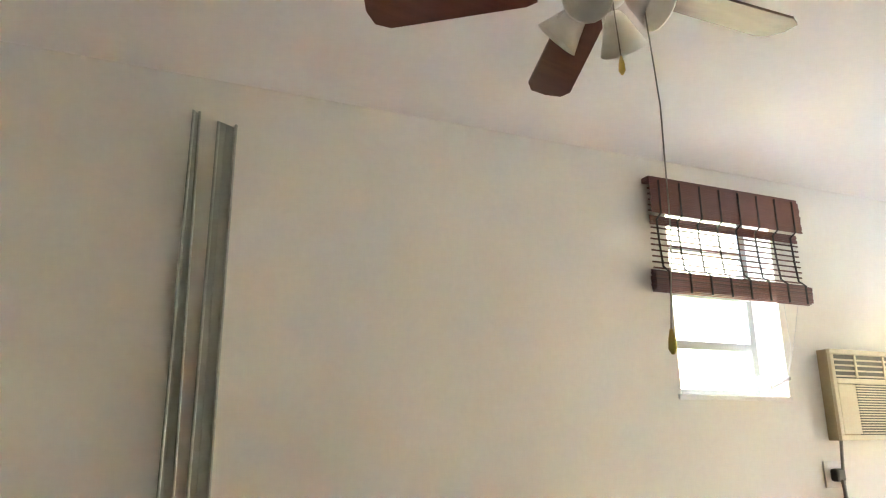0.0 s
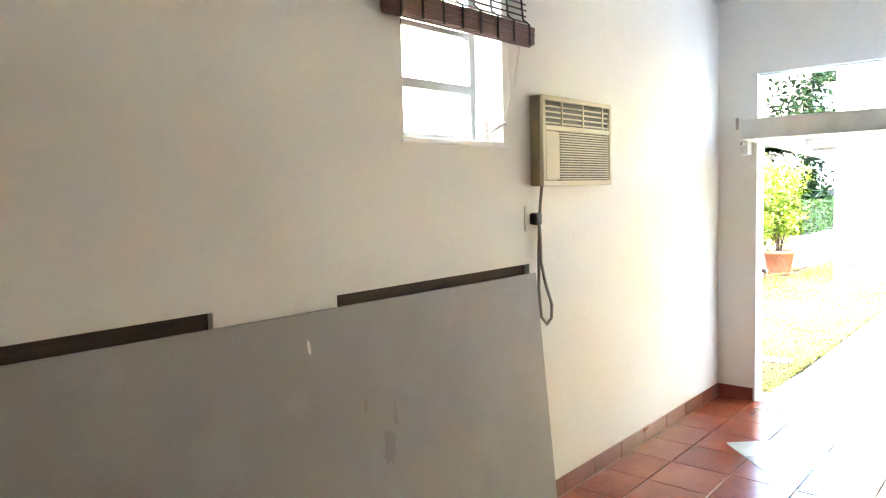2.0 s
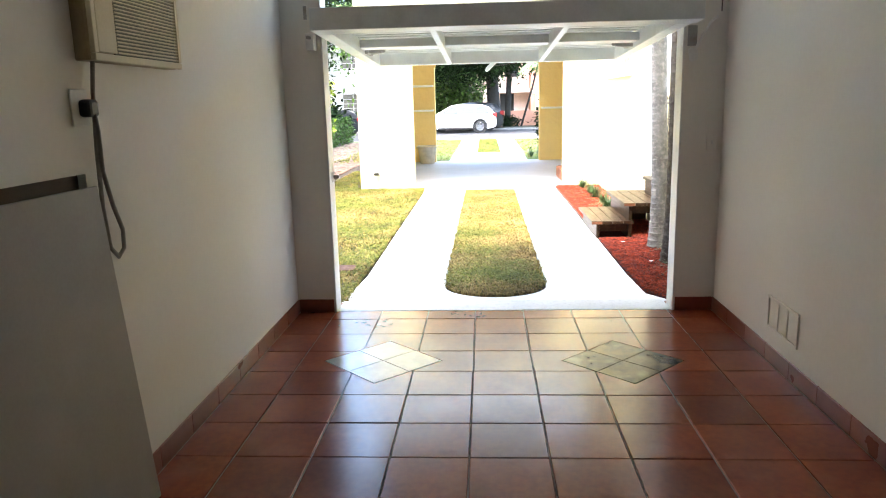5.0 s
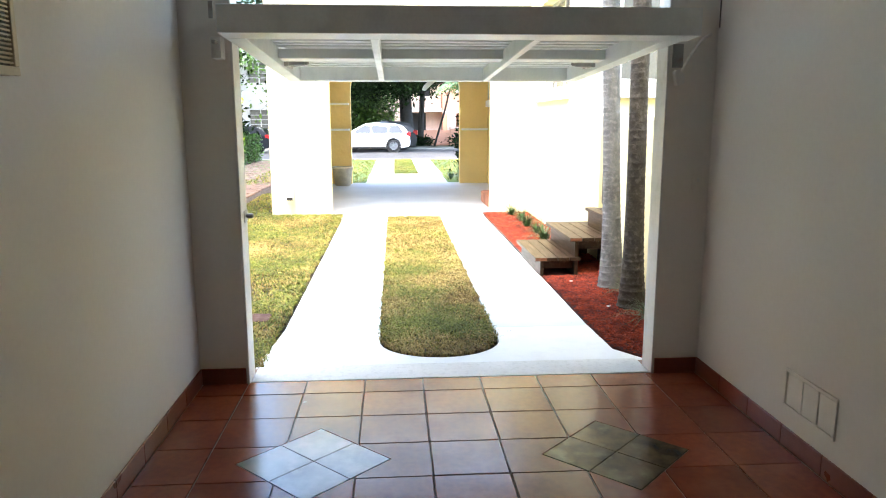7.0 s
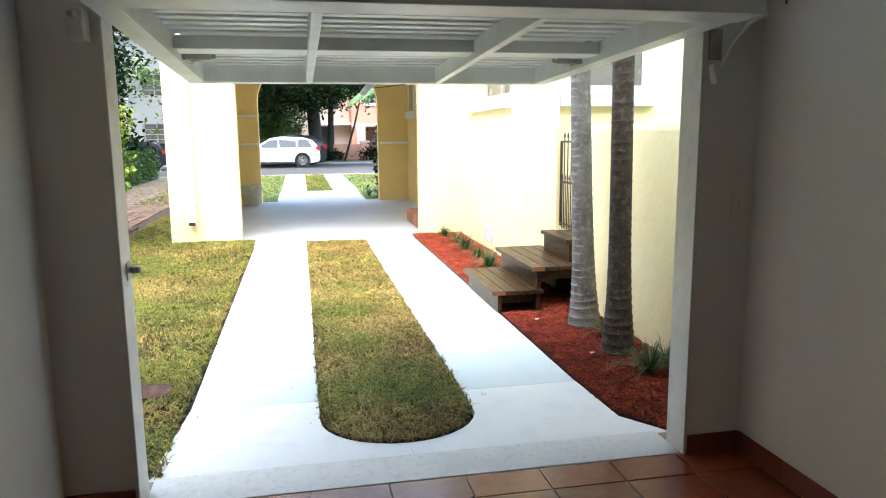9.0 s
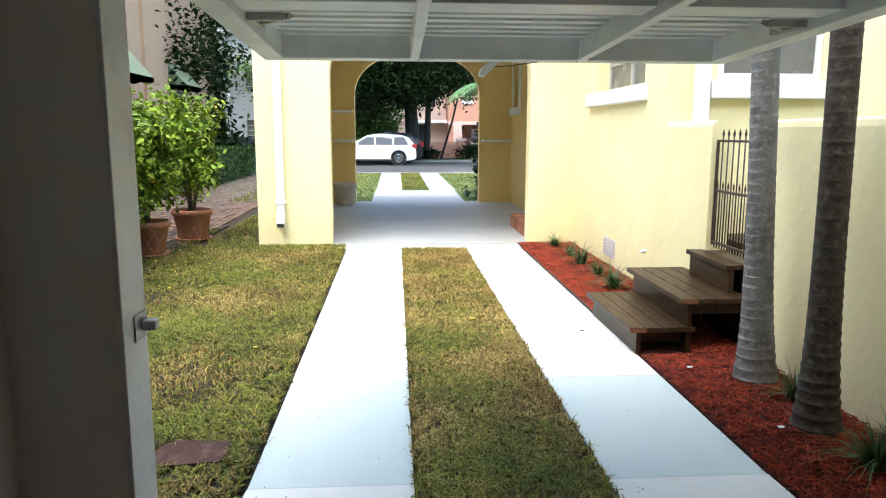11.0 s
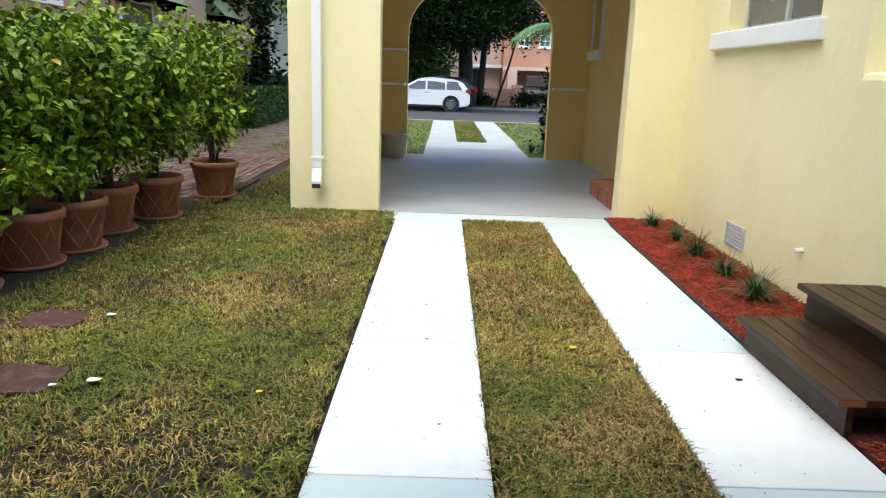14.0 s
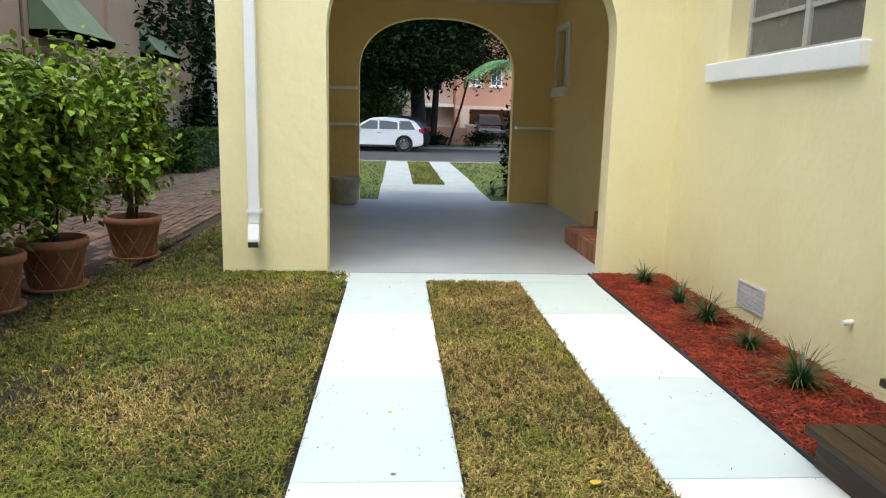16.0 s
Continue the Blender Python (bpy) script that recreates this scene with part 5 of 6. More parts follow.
# ---- potted shrubs ----
def pot(x, y, s=1.0):
    p = thing("terracotta_pot", "weathered terracotta pot with raised lattice pattern", "plant pot", (x, y, -0.045), "row of potted shrubs")
    bm = bmesh.new()
    lathe(bm, [(0.19 * s, 0.03), (0.20 * s, 0.04), (0.255 * s, 0.36), (0.28 * s, 0.37), (0.285 * s, 0.42), (0.27 * s, 0.44), (0.25 * s, 0.44), (0.24 * s, 0.39)], 32, (x, y, -0.045))
    part("body", bm, CLAYPOT, p)
    bm = bmesh.new()
    lathe(bm, [(0.22 * s, 0.0), (0.25 * s, 0.012), (0.26 * s, 0.04), (0.245 * s, 0.04), (0.20 * s, 0.025)], 32, (x, y, -0.045))
    part("saucer", bm, CLAYPOT, p)
    bm = bmesh.new()
    for g in (-1, 1):
        for k in range(10):
            a0 = 2 * math.pi * k / 10
            tube(bm, [(x + (0.202 * s + 0.051 * s * f) * math.cos(a0 + g * f * 0.75), y + (0.202 * s + 0.051 * s * f) * math.sin(a0 + g * f * 0.75), -0.005 + 0.32 * f) for f in (0.0, 0.2, 0.4, 0.6, 0.8, 1.0)], 0.006, 4, False)
    part("lattice", bm, CLAYPOT, p, "raised clay lattice lines")
    bm = bmesh.new()
    lathe(bm, [(0.238 * s, 0.37), (0.238 * s, 0.395)], 20, (x, y, -0.045))
    part("soil", bm, SOIL, p, "dark potting soil")
    return p


def shrub(x, y, z0, height, spread, leaves, seed, mat=LEAF, name="potted_shrub", label="leafy green ficus shrub with a few yellow leaves", size=0.046, yellow=15, low=0.16, group="row of potted shrubs"):
    g = np.random.default_rng(seed)
    sh = thing(name, label, "shrub", (x, y, z0), group)
    tips = []
    for k in range(9):
        a = g.uniform(0, 2 * math.pi)
        r = spread * g.uniform(0.3, 0.85)
        h = height * g.uniform(0.7, 0.97)
        p0 = Vector((x + g.normal(0, 0.03), y + g.normal(0, 0.03), z0))
        p3 = Vector((x + r * math.cos(a), y + r * math.sin(a), z0 + h))
        p1 = p0.lerp(p3, 0.35) + Vector((g.normal(0, 0.04), g.normal(0, 0.04), 0.08))
        p2 = p0.lerp(p3, 0.7) + Vector((g.normal(0, 0.05), g.normal(0, 0.05), 0.05))
        bm = bmesh.new()
        tube(bm, [p0, p1, p2, p3], [0.016, 0.011, 0.007, 0.003], 5)
        tips += [p1, p2, p3, p1.lerp(p2, 0.5), p2.lerp(p3, 0.5)]
        for q in (p1, p2):
            b = q + Vector((g.normal(0, spread * 0.45), g.normal(0, spread * 0.45), g.uniform(0.05, 0.3)))
            tube(bm, [q, q.lerp(b, 0.5) + Vector((0, 0, 0.03)), b], [0.006, 0.004, 0.002], 4)
            tips += [b, q.lerp(b, 0.6)]
        part("stem", bm, STEM, sh)
    tips = np.array([tuple(t) for t in tips])
    clumps = np.concatenate((tips, np.stack((x + g.normal(0, spread * 0.55, 40), y + g.normal(0, spread * 0.55, 40), z0 + height * g.uniform(low, 1.0, 40)), 1)))
    idx = g.integers(0, len(clumps), leaves)
    c = clumps[idx] + g.normal(0, 1, (leaves, 3)) * np.array((spread * 0.20, spread * 0.20, height * 0.065))
    c[:, 2] = np.minimum(c[:, 2], z0 + height * (1.02 + 0.05 * np.sin(c[:, 0] * 9) + 0.04 * np.sin(c[:, 1] * 13)))
    c = c[c[:, 2] > z0 + height * low * 0.6]
    part("foliage", leaf_cloud("foliage", c, size * g.uniform(0.6, 1.25, len(c)), mat, g, 0.5, 1.7, False), mat, sh)
    if yellow:
        j = g.integers(0, len(c), yellow)
        part("yellow_leaves", leaf_cloud("yellow_leaves", c[j] + g.normal(0, 0.05, (yellow, 3)), size * 1.25 * g.uniform(0.8, 1.2, yellow), LEAFYELLOW, g, 0.5, 1.7, False), LEAFYELLOW, sh, "yellowing leaves")
    return sh


for k, (x, y, h, sp_, lv) in enumerate(((14.42, 4.69, 1.64, 0.42, 4200), (13.06, 4.87, 1.62, 0.48, 7000), (12.34, 5.04, 1.55, 0.47, 7000), (11.64, 5.0, 1.48, 0.47, 7000), (11.1, 5.08, 1.45, 0.47, 7000), (10.4, 5.15, 1.40, 0.47, 7000))):
    pot(x, y)
    shrub(x, y, 0.345, h, sp_, lv, 50 + k)


# ---- beyond: neighbours, street, trees ----
def car(x, y, turn, mat, length=4.5, width=1.8, height=1.66, z=-0.115, label="white compact suv parked at the kerb", name="parked_car"):
    """A car whose nose points along +y before the turn."""
    base = Vector((x, y, z))
    c = thing(name, label, "car", base)
    m = Matrix.Translation(base) @ Matrix.Rotation(turn, 4, "Z")
    L, H = length / 4.5, height / 1.66

    def put(nm, bm, mt, parent=c, lab=""):
        bmesh.ops.transform(bm, matrix=m, verts=bm.verts)
        return part(nm, bm, mt, parent, lab)

    def side(outline, w0, w1, inset_top=None):
        bm = bmesh.new()
        prism(bm, outline, "x", -w0, w0)
        return bm
    low = [(-2.2, 0.32), (-2.24, 0.55), (-2.20, 0.95), (-2.05, 1.02), (0.75, 1.02), (1.55, 0.93), (2.1, 0.78), (2.24, 0.6), (2.22, 0.30), (1.78, 0.24), (-1.8, 0.24)]
    bm = side([(a * L, b * H) for a, b in low], width / 2, 0)
    bmesh.ops.bevel(bm, geom=list(bm.edges), offset=0.05, segments=2, affect="EDGES")
    put("body", bm, mat)
    cab = [(-2.19, 1.00), (-2.10, 1.18), (-1.84, 1.47), (-1.45, 1.60), (-0.4, 1.66), (0.15, 1.60), (1.2, 1.0)]
    bm = bmesh.new()
    prism(bm, [(a * L, b * H) for a, b in cab], "x", -width / 2 + 0.06, width / 2 - 0.06)
    for v in bm.verts:
        if v.co.z > 1.3 * H:
            v.co.x *= 0.84
    bmesh.ops.bevel(bm, geom=list(bm.edges), offset=0.04, segments=2, affect="EDGES")
    put("cabin", bm, mat)
    for sx in (-1, 1):
        for y0, y1, ta, tb in ((-1.86, -1.12, -1.62, -1.12), (-1.05, -0.22, -1.05, -0.22), (-0.14, 0.84, -0.14, 0.22)):
            bm = bmesh.new()
            zz0, zz1 = 1.08 * H, 1.48 * H
            xo = width / 2 - 0.06
            q = [(sx * (xo + 0.004), y0 * L, zz0), (sx * (xo + 0.004), y1 * L, zz0), (sx * (xo * 0.86 + 0.018), tb * L, zz1), (sx * (xo * 0.86 + 0.018), ta * L, zz1)]
            o = [bm.verts.new(p) for p in q]
            inn = [bm.verts.new((p[0] - sx * 0.03, p[1], p[2])) for p in q]
            bm.faces.new(o)
            bm.faces.new(inn[::-1])
            for k in range(4):
                bm.faces.new((o[k], o[(k + 1) % 4], inn[(k + 1) % 4], inn[k]))
            put("side_window", bm, CARGLASS)
        for yy in (-1.35, 1.38):
            bm = bmesh.new()
            prof = [(0.20, -0.10), (0.31, -0.105), (0.345, -0.07), (0.345, 0.07), (0.31, 0.105), (0.20, 0.10)]
            lathe(bm, prof, 24)
            bmesh.ops.transform(bm, matrix=Matrix.Translation((sx * (width / 2 - 0.10), yy * L, 0.345)) @ Matrix.Rotation(math.pi / 2, 4, "Y"), verts=bm.verts)
            w = put("wheel", bm, TYRE)
            bm = bmesh.new()
            lathe(bm, [(0.35, 0.10), (0.35, 0.112), (0.40, 0.112), (0.40, 0.10)], 24)
            bmesh.ops.transform(bm, matrix=Matrix.Translation((sx * (width / 2 - 0.10), yy * L, 0.365)) @ Matrix.Rotation(sx * math.pi / 2, 4, "Y"), verts=bm.verts)
            put("wheel_arch", bm, DARKPLASTIC)
            bm = bmesh.new()
            for j in range(6):
                a = 2 * math.pi * j / 6
                b2 = bmesh.new()
                box(b2, 0.04, 0.19, -0.022, 0.022, 0.106, 0.118)
                bmesh.ops.rotate(b2, cent=(0, 0, 0), matrix=Matrix.Rotation(a, 3, "Z"), verts=b2.verts)
                me = bpy.data.meshes.new("tmp")
                b2.to_mesh(me)
                bm.from_mesh(me)
                bpy.data.meshes.remove(me)
            lathe(bm, [(0.19, 0.105), (0.205, 0.12), (0.215, 0.105)], 24)
            lathe(bm, [(0.045, 0.104), (0.05, 0.122), (0.02, 0.126)], 12)
            bmesh.ops.transform(bm, matrix=Matrix.Translation((sx * (width / 2 - 0.10), yy * L, 0.345)) @ Matrix.Rotation(sx * math.pi / 2, 4, "Y"), verts=bm.verts)
            put("rim", bm, RIM, w)
        put("tail_lamp", boxes((sx * (width / 2 - 0.10) - 0.07, sx * (width / 2 - 0.10) + 0.09 * (1 if sx > 0 else 0.78), -2.255 * L, -2.02 * L, 0.88 * H, 1.12 * H), bevel=0.02), REDLAMP)
        put("mirror", boxes((sx * (width / 2 + 0.06) - 0.07, sx * (width / 2 + 0.06) + 0.07, 0.62 * L, 0.74 * L, 1.02 * H, 1.15 * H), bevel=0.02), mat)
        put("door_handle", boxes((sx * (width / 2 + 0.004) - 0.012, sx * (width / 2 + 0.004) + 0.012, -0.28 * L, -0.12 * L, 0.90 * H, 0.925 * H)), DARKPLASTIC)
        put("sill_trim", boxes((sx * (width / 2 - 0.02) - 0.03, sx * (width / 2 - 0.02) + 0.03, -0.95 * L, 0.95 * L, 0.24 * H, 0.33 * H)), DARKPLASTIC)
    bm = bmesh.new()
    v = [bm.verts.new(p) for p in ((-0.62, -2.085 * L, 1.08 * H), (0.62, -2.085 * L, 1.08 * H), (0.55, -1.90 * L, 1.50 * H), (-0.55, -1.90 * L, 1.50 * H))]
    bm.faces.new(v)
    put("rear_window", bm, CARGLASS)
    return c


car(40.6, 2.95, 0.0, CARWHITE, height=1.56)
car(43.3, 2.5, 0.0, CARDARK, label="dark car parked behind the tree")
car(39.9, 10.2, 0.0, CARDARK, height=1.42, label="dark saloon car parked at the kerb")
car(12.3, 6.9, -math.pi / 2, CARWHITE, z=-0.03, height=1.5, label="white car parked on the brick drive")

# brick drive of the neighbour
structure("brick_drive", boxes((5.0, 31.0, 4.35, 8.2, -0.3, -0.07)), SOIL, "old brick paved drive beside the garden", "drive")
NB = structure("neighbour_block", walled("y", 8.0, 14.0, 2.0, 24.6, -0.3, 7.5, [(0, 0, 0, 0)]), PEACH, "tall peach stucco neighbour building", "building")
structure("neighbour_wing", boxes((24.6, 31.0, 8.18, 14.0, -0.3, 7.5)), PEACH, "set back wing of the peach stucco building", "building")
structure("pilaster", boxes((22.6, 23.6, 7.93, 7.999, -0.3, 7.5)), PEACH, "shallow peach stucco pilaster", "pilaster")


def awning(x0, x1, wall, out, ztop, zlow):
    a = thing("green_awning", "faded green canvas awning with scalloped edge", "awning", ((x0 + x1) / 2, wall, zlow), "window awnings")
    bm = bmesh.new()
    yo = wall - out
    v = [bm.verts.new(p) for p in ((x0, wall - 0.01, ztop), (x1, wall - 0.01, ztop), (x1, yo, zlow), (x0, yo, zlow), (x0, wall - 0.01, ztop - 0.02), (x1, wall - 0.01, ztop - 0.02), (x1, yo, zlow - 0.02), (x0, yo, zlow - 0.02))]
    for f in ((0, 1, 2, 3), (7, 6, 5, 4), (0, 4, 5, 1), (1, 5, 6, 2), (2, 6, 7, 3), (3, 7, 4, 0)):
        bm.faces.new([v[i] for i in f])
    part("canopy", bm, AWNINGPALE, a)
    for x in (x0, x1):
        bm = bmesh.new()
        prism(bm, [(wall - 0.01, ztop), (yo, zlow), (yo, zlow - 0.02), (wall - 0.01, zlow - 0.02)], "x", x - 0.008, x + 0.008)
        part("side_flap", bm, AWNING, a)

    def scallop(pts):
        bm = bmesh.new()
        topv = [bm.verts.new((p[0], p[1], zlow)) for p in pts]
        bot = [bm.verts.new((p[0], p[1], zlow - 0.09 - 0.05 * abs(math.sin(i * math.pi / 6)))) for i, p in enumerate(pts)]
        for i in range(len(pts) - 1):
            bm.faces.new((topv[i], topv[i + 1], bot[i + 1], bot[i]))
        bmesh.ops.solidify(bm, geom=bm.faces[:], thickness=0.006)
        return bm
    n = 30
    part("valance", scallop([(x0 + (x1 - x0) * i / n, yo - 0.004) for i in range(n + 1)]), AWNING, a)
    for x in (x0 - 0.012, x1 + 0.012):
        part("valance", scallop([(x, yo + (wall - yo) * i / 12) for i in range(13)]), AWNING, a)
    return a


awning(19.45, 21.45, 8.0, 0.62, 3.46, 2.74)
awning(24.75, 26.25, 8.18, 0.62, 3.46, 2.80)
for x0, z0 in ((19.6, 2.0), (24.9, 2.0), (16.0, 2.35)):
    w = 8.18 if x0 > 24 else 8.0
    nw = thing("neighbour_window", "white framed window in peach stucco wall", "window", (x0 + 0.8, w, z0), "neighbour windows")
    part("window_frame", boxes((x0, x0 + 0.07, w - 0.03, w + 0.02, z0, z0 + 1.4), (x0 + 1.5, x0 + 1.57, w - 0.03, w + 0.02, z0, z0 + 1.4), (x0 + 0.071, x0 + 1.499, w - 0.03, w + 0.02, z0, z0 + 0.07), (x0 + 0.071, x0 + 1.499, w - 0.03, w + 0.02, z0 + 1.33, z0 + 1.4), (x0 + 0.071, x0 + 1.499, w - 0.03, w + 0.02, z0 + 0.67, z0 + 0.72)), WHITETRIM, nw)
    part("pane", boxes((x0 + 0.07, x0 + 1.5, w - 0.012, w - 0.004, z0 + 0.07, z0 + 1.33)), SCREEN, nw)
single("wall_cable", tube(bmesh.new(), [(19.2, 7.98, 0.0), (19.2, 7.98, 7.0)], 0.02, 6), STEM, "thin brown cable running up the stucco wall", "cable")


# hedges and bushes
def hedge(x0, x1, y0, y1, z1, count, seed, mat=HEDGELEAF, name="clipped_hedge", label="low clipped dark green hedge", size=0.05):
    g = np.random.default_rng(seed)
    h = thing(name, label, "hedge", ((x0 + x1) / 2, (y0 + y1) / 2, -0.1))
    # soil-dark box fills the core in place of the hedge's shaded inside
    part("inner_mass", boxes((x0 + 0.12, x1 - 0.12, y0 + 0.12, y1 - 0.12, -0.1, z1 - 0.12)), SOIL, h, "dark core standing in for the shaded hedge inside")
    c = np.stack((g.uniform(x0, x1, count), g.uniform(y0, y1, count), g.uniform(0, z1, count)), 1)
    f = g.integers(0, 4, count)
    c[f == 0, 1] = y0 + np.abs(g.normal(0, 0.06, (f == 0).sum()))
    c[f == 1, 0] = x0 + np.abs(g.normal(0, 0.06, (f == 1).sum()))
    c[f >= 2, 2] = z1 - np.abs(g.normal(0, 0.05, (f >= 2).sum()))
    part("leaves", leaf_cloud("leaves", c, size * g.uniform(0.6, 1.3, count), mat, g, 0.7), mat, h)


hedge(25.0, 31.0, 6.9, 8.1, 1.0, 9000, 1)


def bush(x, y, z0, rx, ry, rz, count, seed, mat, size, label, name="garden_bush", gap=0.25):
    g = np.random.default_rng(seed)
    b = thing(name, label, "bush", (x, y, z0))
    bm = bmesh.new()
    for k in range(7):
        a = g.uniform(0, 2 * math.pi)
        tube(bm, [(x, y, z0), (x + rx * 0.3 * math.cos(a), y + ry * 0.3 * math.sin(a), z0 + rz), (x + rx * 0.7 * math.cos(a), y + ry * 0.7 * math.sin(a), z0 + rz * g.uniform(1.2, 1.8))], [0.05, 0.03, 0.012], 5)
    part("branches", bm, TREEBARK, b)
    nc = max(14, count // 130)
    d = g.normal(size=(nc, 3))
    d /= np.linalg.norm(d, axis=1)[:, None]
    cc = np.array((x, y, z0 + rz)) + d * np.array((rx, ry, rz)) * g.uniform(0.45, 1.0, (nc, 1))
    c = cc[g.integers(0, nc, count)] + g.normal(0, 1, (count, 3)) * np.array((rx, ry, rz)) * gap
    c = c[c[:, 2] > z0 + 0.05]
    part("leaves", leaf_cloud("leaves", c, size * g.uniform(0.6, 1.3, len(c)), mat, g, 0.6), mat, b)


bush(29.5, 9.2, -0.1, 2.2, 1.4, 1.4, 8000, 11, LEAFSHADED, 0.13, "dense dark green shrub behind the hedge")
bush(30.1, 9.9, -0.1, 1.1, 2.0, 0.9, 7000, 19, LEAFSHADED, 0.15, "dark green shrubs beside the street")
bush(30.2, 9.3, 1.2, 1.3, 1.3, 1.7, 9000, 31, LEAFSHADED, 0.13, "tall dark shrub behind the lamp post")
bush(27.6, 12.2, 0.5, 1.8, 1.6, 2.6, 20000, 20, LEAFSHADED, 0.12, "dense dark shrubbery behind the clipped hedge")
bush(24.5, 7.75, -0.1, 0.7, 0.5, 0.75, 1600, 12, HEDGELEAF, 0.07, "rounded green shrub beside the hedge")
bush(30.4, 8.5, -0.1, 0.8, 0.8, 0.95, 2200, 13, LEAFBRIGHT, 0.09, "yellow green croton bush")
bush(30.8, 7.6, -0.1, 0.9, 0.6, 0.55, 1800, 18, LEAFBRIGHT, 0.07, "bright green low bush by the street")
bush(20.95, -0.35, -0.05, 0.28, 0.28, 0.95, 700, 14, LEAFSHADED, 0.06, "tall thin dark shrub beside the drive")


def tree(x, y, r, fork, height, crown, count, seed, mat, size, label, low=0.3, shift=0.0):
    g = np.random.default_rng(seed)
    t = thing("street_tree", label, "tree", (x, y, -0.1))
    bm = bmesh.new()
    tube(bm, [(x, y, -0.2), (x, y, 0.4), (x + g.normal(0, 0.1), y + g.normal(0, 0.1), fork)], [r * 1.35, r, r * 0.85], 12)
    cc = []
    for k in range(9):
        a = 2 * math.pi * k / 9 + g.uniform(-0.3, 0.3)
        l = crown * g.uniform(0.55, 0.95)
        z1 = fork + (height - fork) * g.uniform(low * 0.5, 0.8)
        p = [Vector((x, y, fork - 0.1)), Vector((x + l * 0.4 * math.cos(a), y + l * 0.4 * math.sin(a), fork + (z1 - fork) * 0.6)), Vector((x + l * math.cos(a), y + l * math.sin(a), z1))]
        tube(bm, p, [r * 0.5, r * 0.3, r * 0.1], 7)
        cc += [p[1].lerp(p[2], f) for f in (0.3, 0.6, 0.9)]
        for j in range(3):
            q = p[1].lerp(p[2], g.uniform(0, 0.8))
            e = q + Vector((g.normal(0, crown * 0.25), g.normal(0, crown * 0.25), g.uniform(-0.2, 1.6)))
            tube(bm, [q, q.lerp(e, 0.5) + Vector((0, 0, 0.15)), e], [r * 0.16, r * 0.1, r * 0.04], 5)
            cc += [e, q.lerp(e, 0.7)]
    part("trunk", bm, TREEBARK, t)
    cc = np.array([tuple(p) for p in cc])
    ex = np.stack((x + g.normal(0, crown * 0.5, 60), y + g.normal(0, crown * 0.5, 60), fork + (height - fork) * g.uniform(low, 1, 60)), 1)
    cc = np.concatenate((cc, ex)) + np.array((0, shift, 0)) * np.clip((np.concatenate((cc, ex))[:, 2:] - fork) / 2.0, 0, 1)
    c = cc[g.integers(0, len(cc), count)] + g.normal(0, 1, (count, 3)) * np.array((0.8, 0.8, 0.5))
    part("crown", leaf_cloud("crown", c, size * g.uniform(0.5, 1.3, count), mat, g, 0.6), mat, t)
    return t


tree(44.6, 0.75, 0.42, 3.1, 10.5, 6.5, 150000, 21, LEAFSHADED, 0.115, "large dark spreading tree beside the street", 0.2, 2.0)
tree(47.0, -0.1, 0.20, 3.2, 9.0, 3.5, 26000, 22, LEAFSHADED, 0.11, "slim dark tree beside the street", 0.25)
tree(30.0, 12.2, 0.25, 3.6, 9.0, 4.0, 70000, 23, LEAFSHADED, 0.11, "dark leafy tree behind the hedge", 0.4)
tree(52.0, 6.5, 0.3, 2.0, 9.0, 4.5, 30000, 24, LEAFBRIGHT, 0.18, "green tree across the street", 0.05)
tree(56.0, 13.0, 0.3, 2.4, 10.0, 5.0, 30000, 25, LEAFSHADED, 0.2, "dark tree across the street", 0.1)
tree(70.0, 4.0, 0.4, 2.6, 12.0, 8.0, 40000, 26, LEAFSHADED, 0.27, "dark trees behind the houses across the street", 0.02)
tree(46.5, 18.5, 0.3, 2.4, 11.0, 5.0, 32000, 27, LEAFSHADED, 0.18, "dark leafy tree beside the grey block", 0.05)
tree(27.8, 11.8, 0.25, 2.6, 8.5, 3.2, 90000, 28, LEAFSHADED, 0.12, "dark leafy tree beside the brick drive", 0.05)
bush(50.5, 4.6, -0.1, 1.4, 3.2, 1.9, 9000, 15, LEAFBRIGHT, 0.14, "bright green shrubs across the street")
bush(46.8, -0.2, -0.1, 0.6, 0.9, 0.35, 1200, 16, LEAFSHADED, 0.08, "low dark planting under the tree")
bush(46.6, -2.6, -0.1, 0.7, 0.8, 0.5, 1000, 17, LEAFSHADED, 0.09, "low dark planting before the fence")


def garden_palm(x, y, h, fronds, seed, length, rise, label):
    g = np.random.default_rng(seed)
    p = thing("feather_palm", label, "palm tree", (x, y, -0.1))
    bm = bmesh.new()
    tube(bm, [(x, y, -0.1), (x + 0.05, y, h * 0.5), (x, y, h)], [0.09, 0.07, 0.06], 10)
    part("trunk", bm, BARK, p)
    for k in range(fronds):
        part("frond", frond((x, y, h), 2 * math.pi * k / fronds + g.uniform(-0.2, 0.2), length * g.uniform(0.85, 1.1), rise * g.uniform(0.7, 1.2), 30, 0.5), FROND, p)


garden_palm(26.5, -1.6, 2.75, 9, 3, 2.2, 0.8, "green feather palm with arching fronds")
garden_palm(30.0, 10.6, 5.0, 10, 4, 2.6, 0.8, "tall green feather palm behind the hedge")
single("slender_tree", tube(bmesh.new(), [(46.2, -0.9, -0.1), (46.4, -1.6, 2.2), (46.5, -2.1, 4.2)], [0.07, 0.06, 0.045], 8), TREEBARK, "thin leaning dark tree stem", "tree trunk")

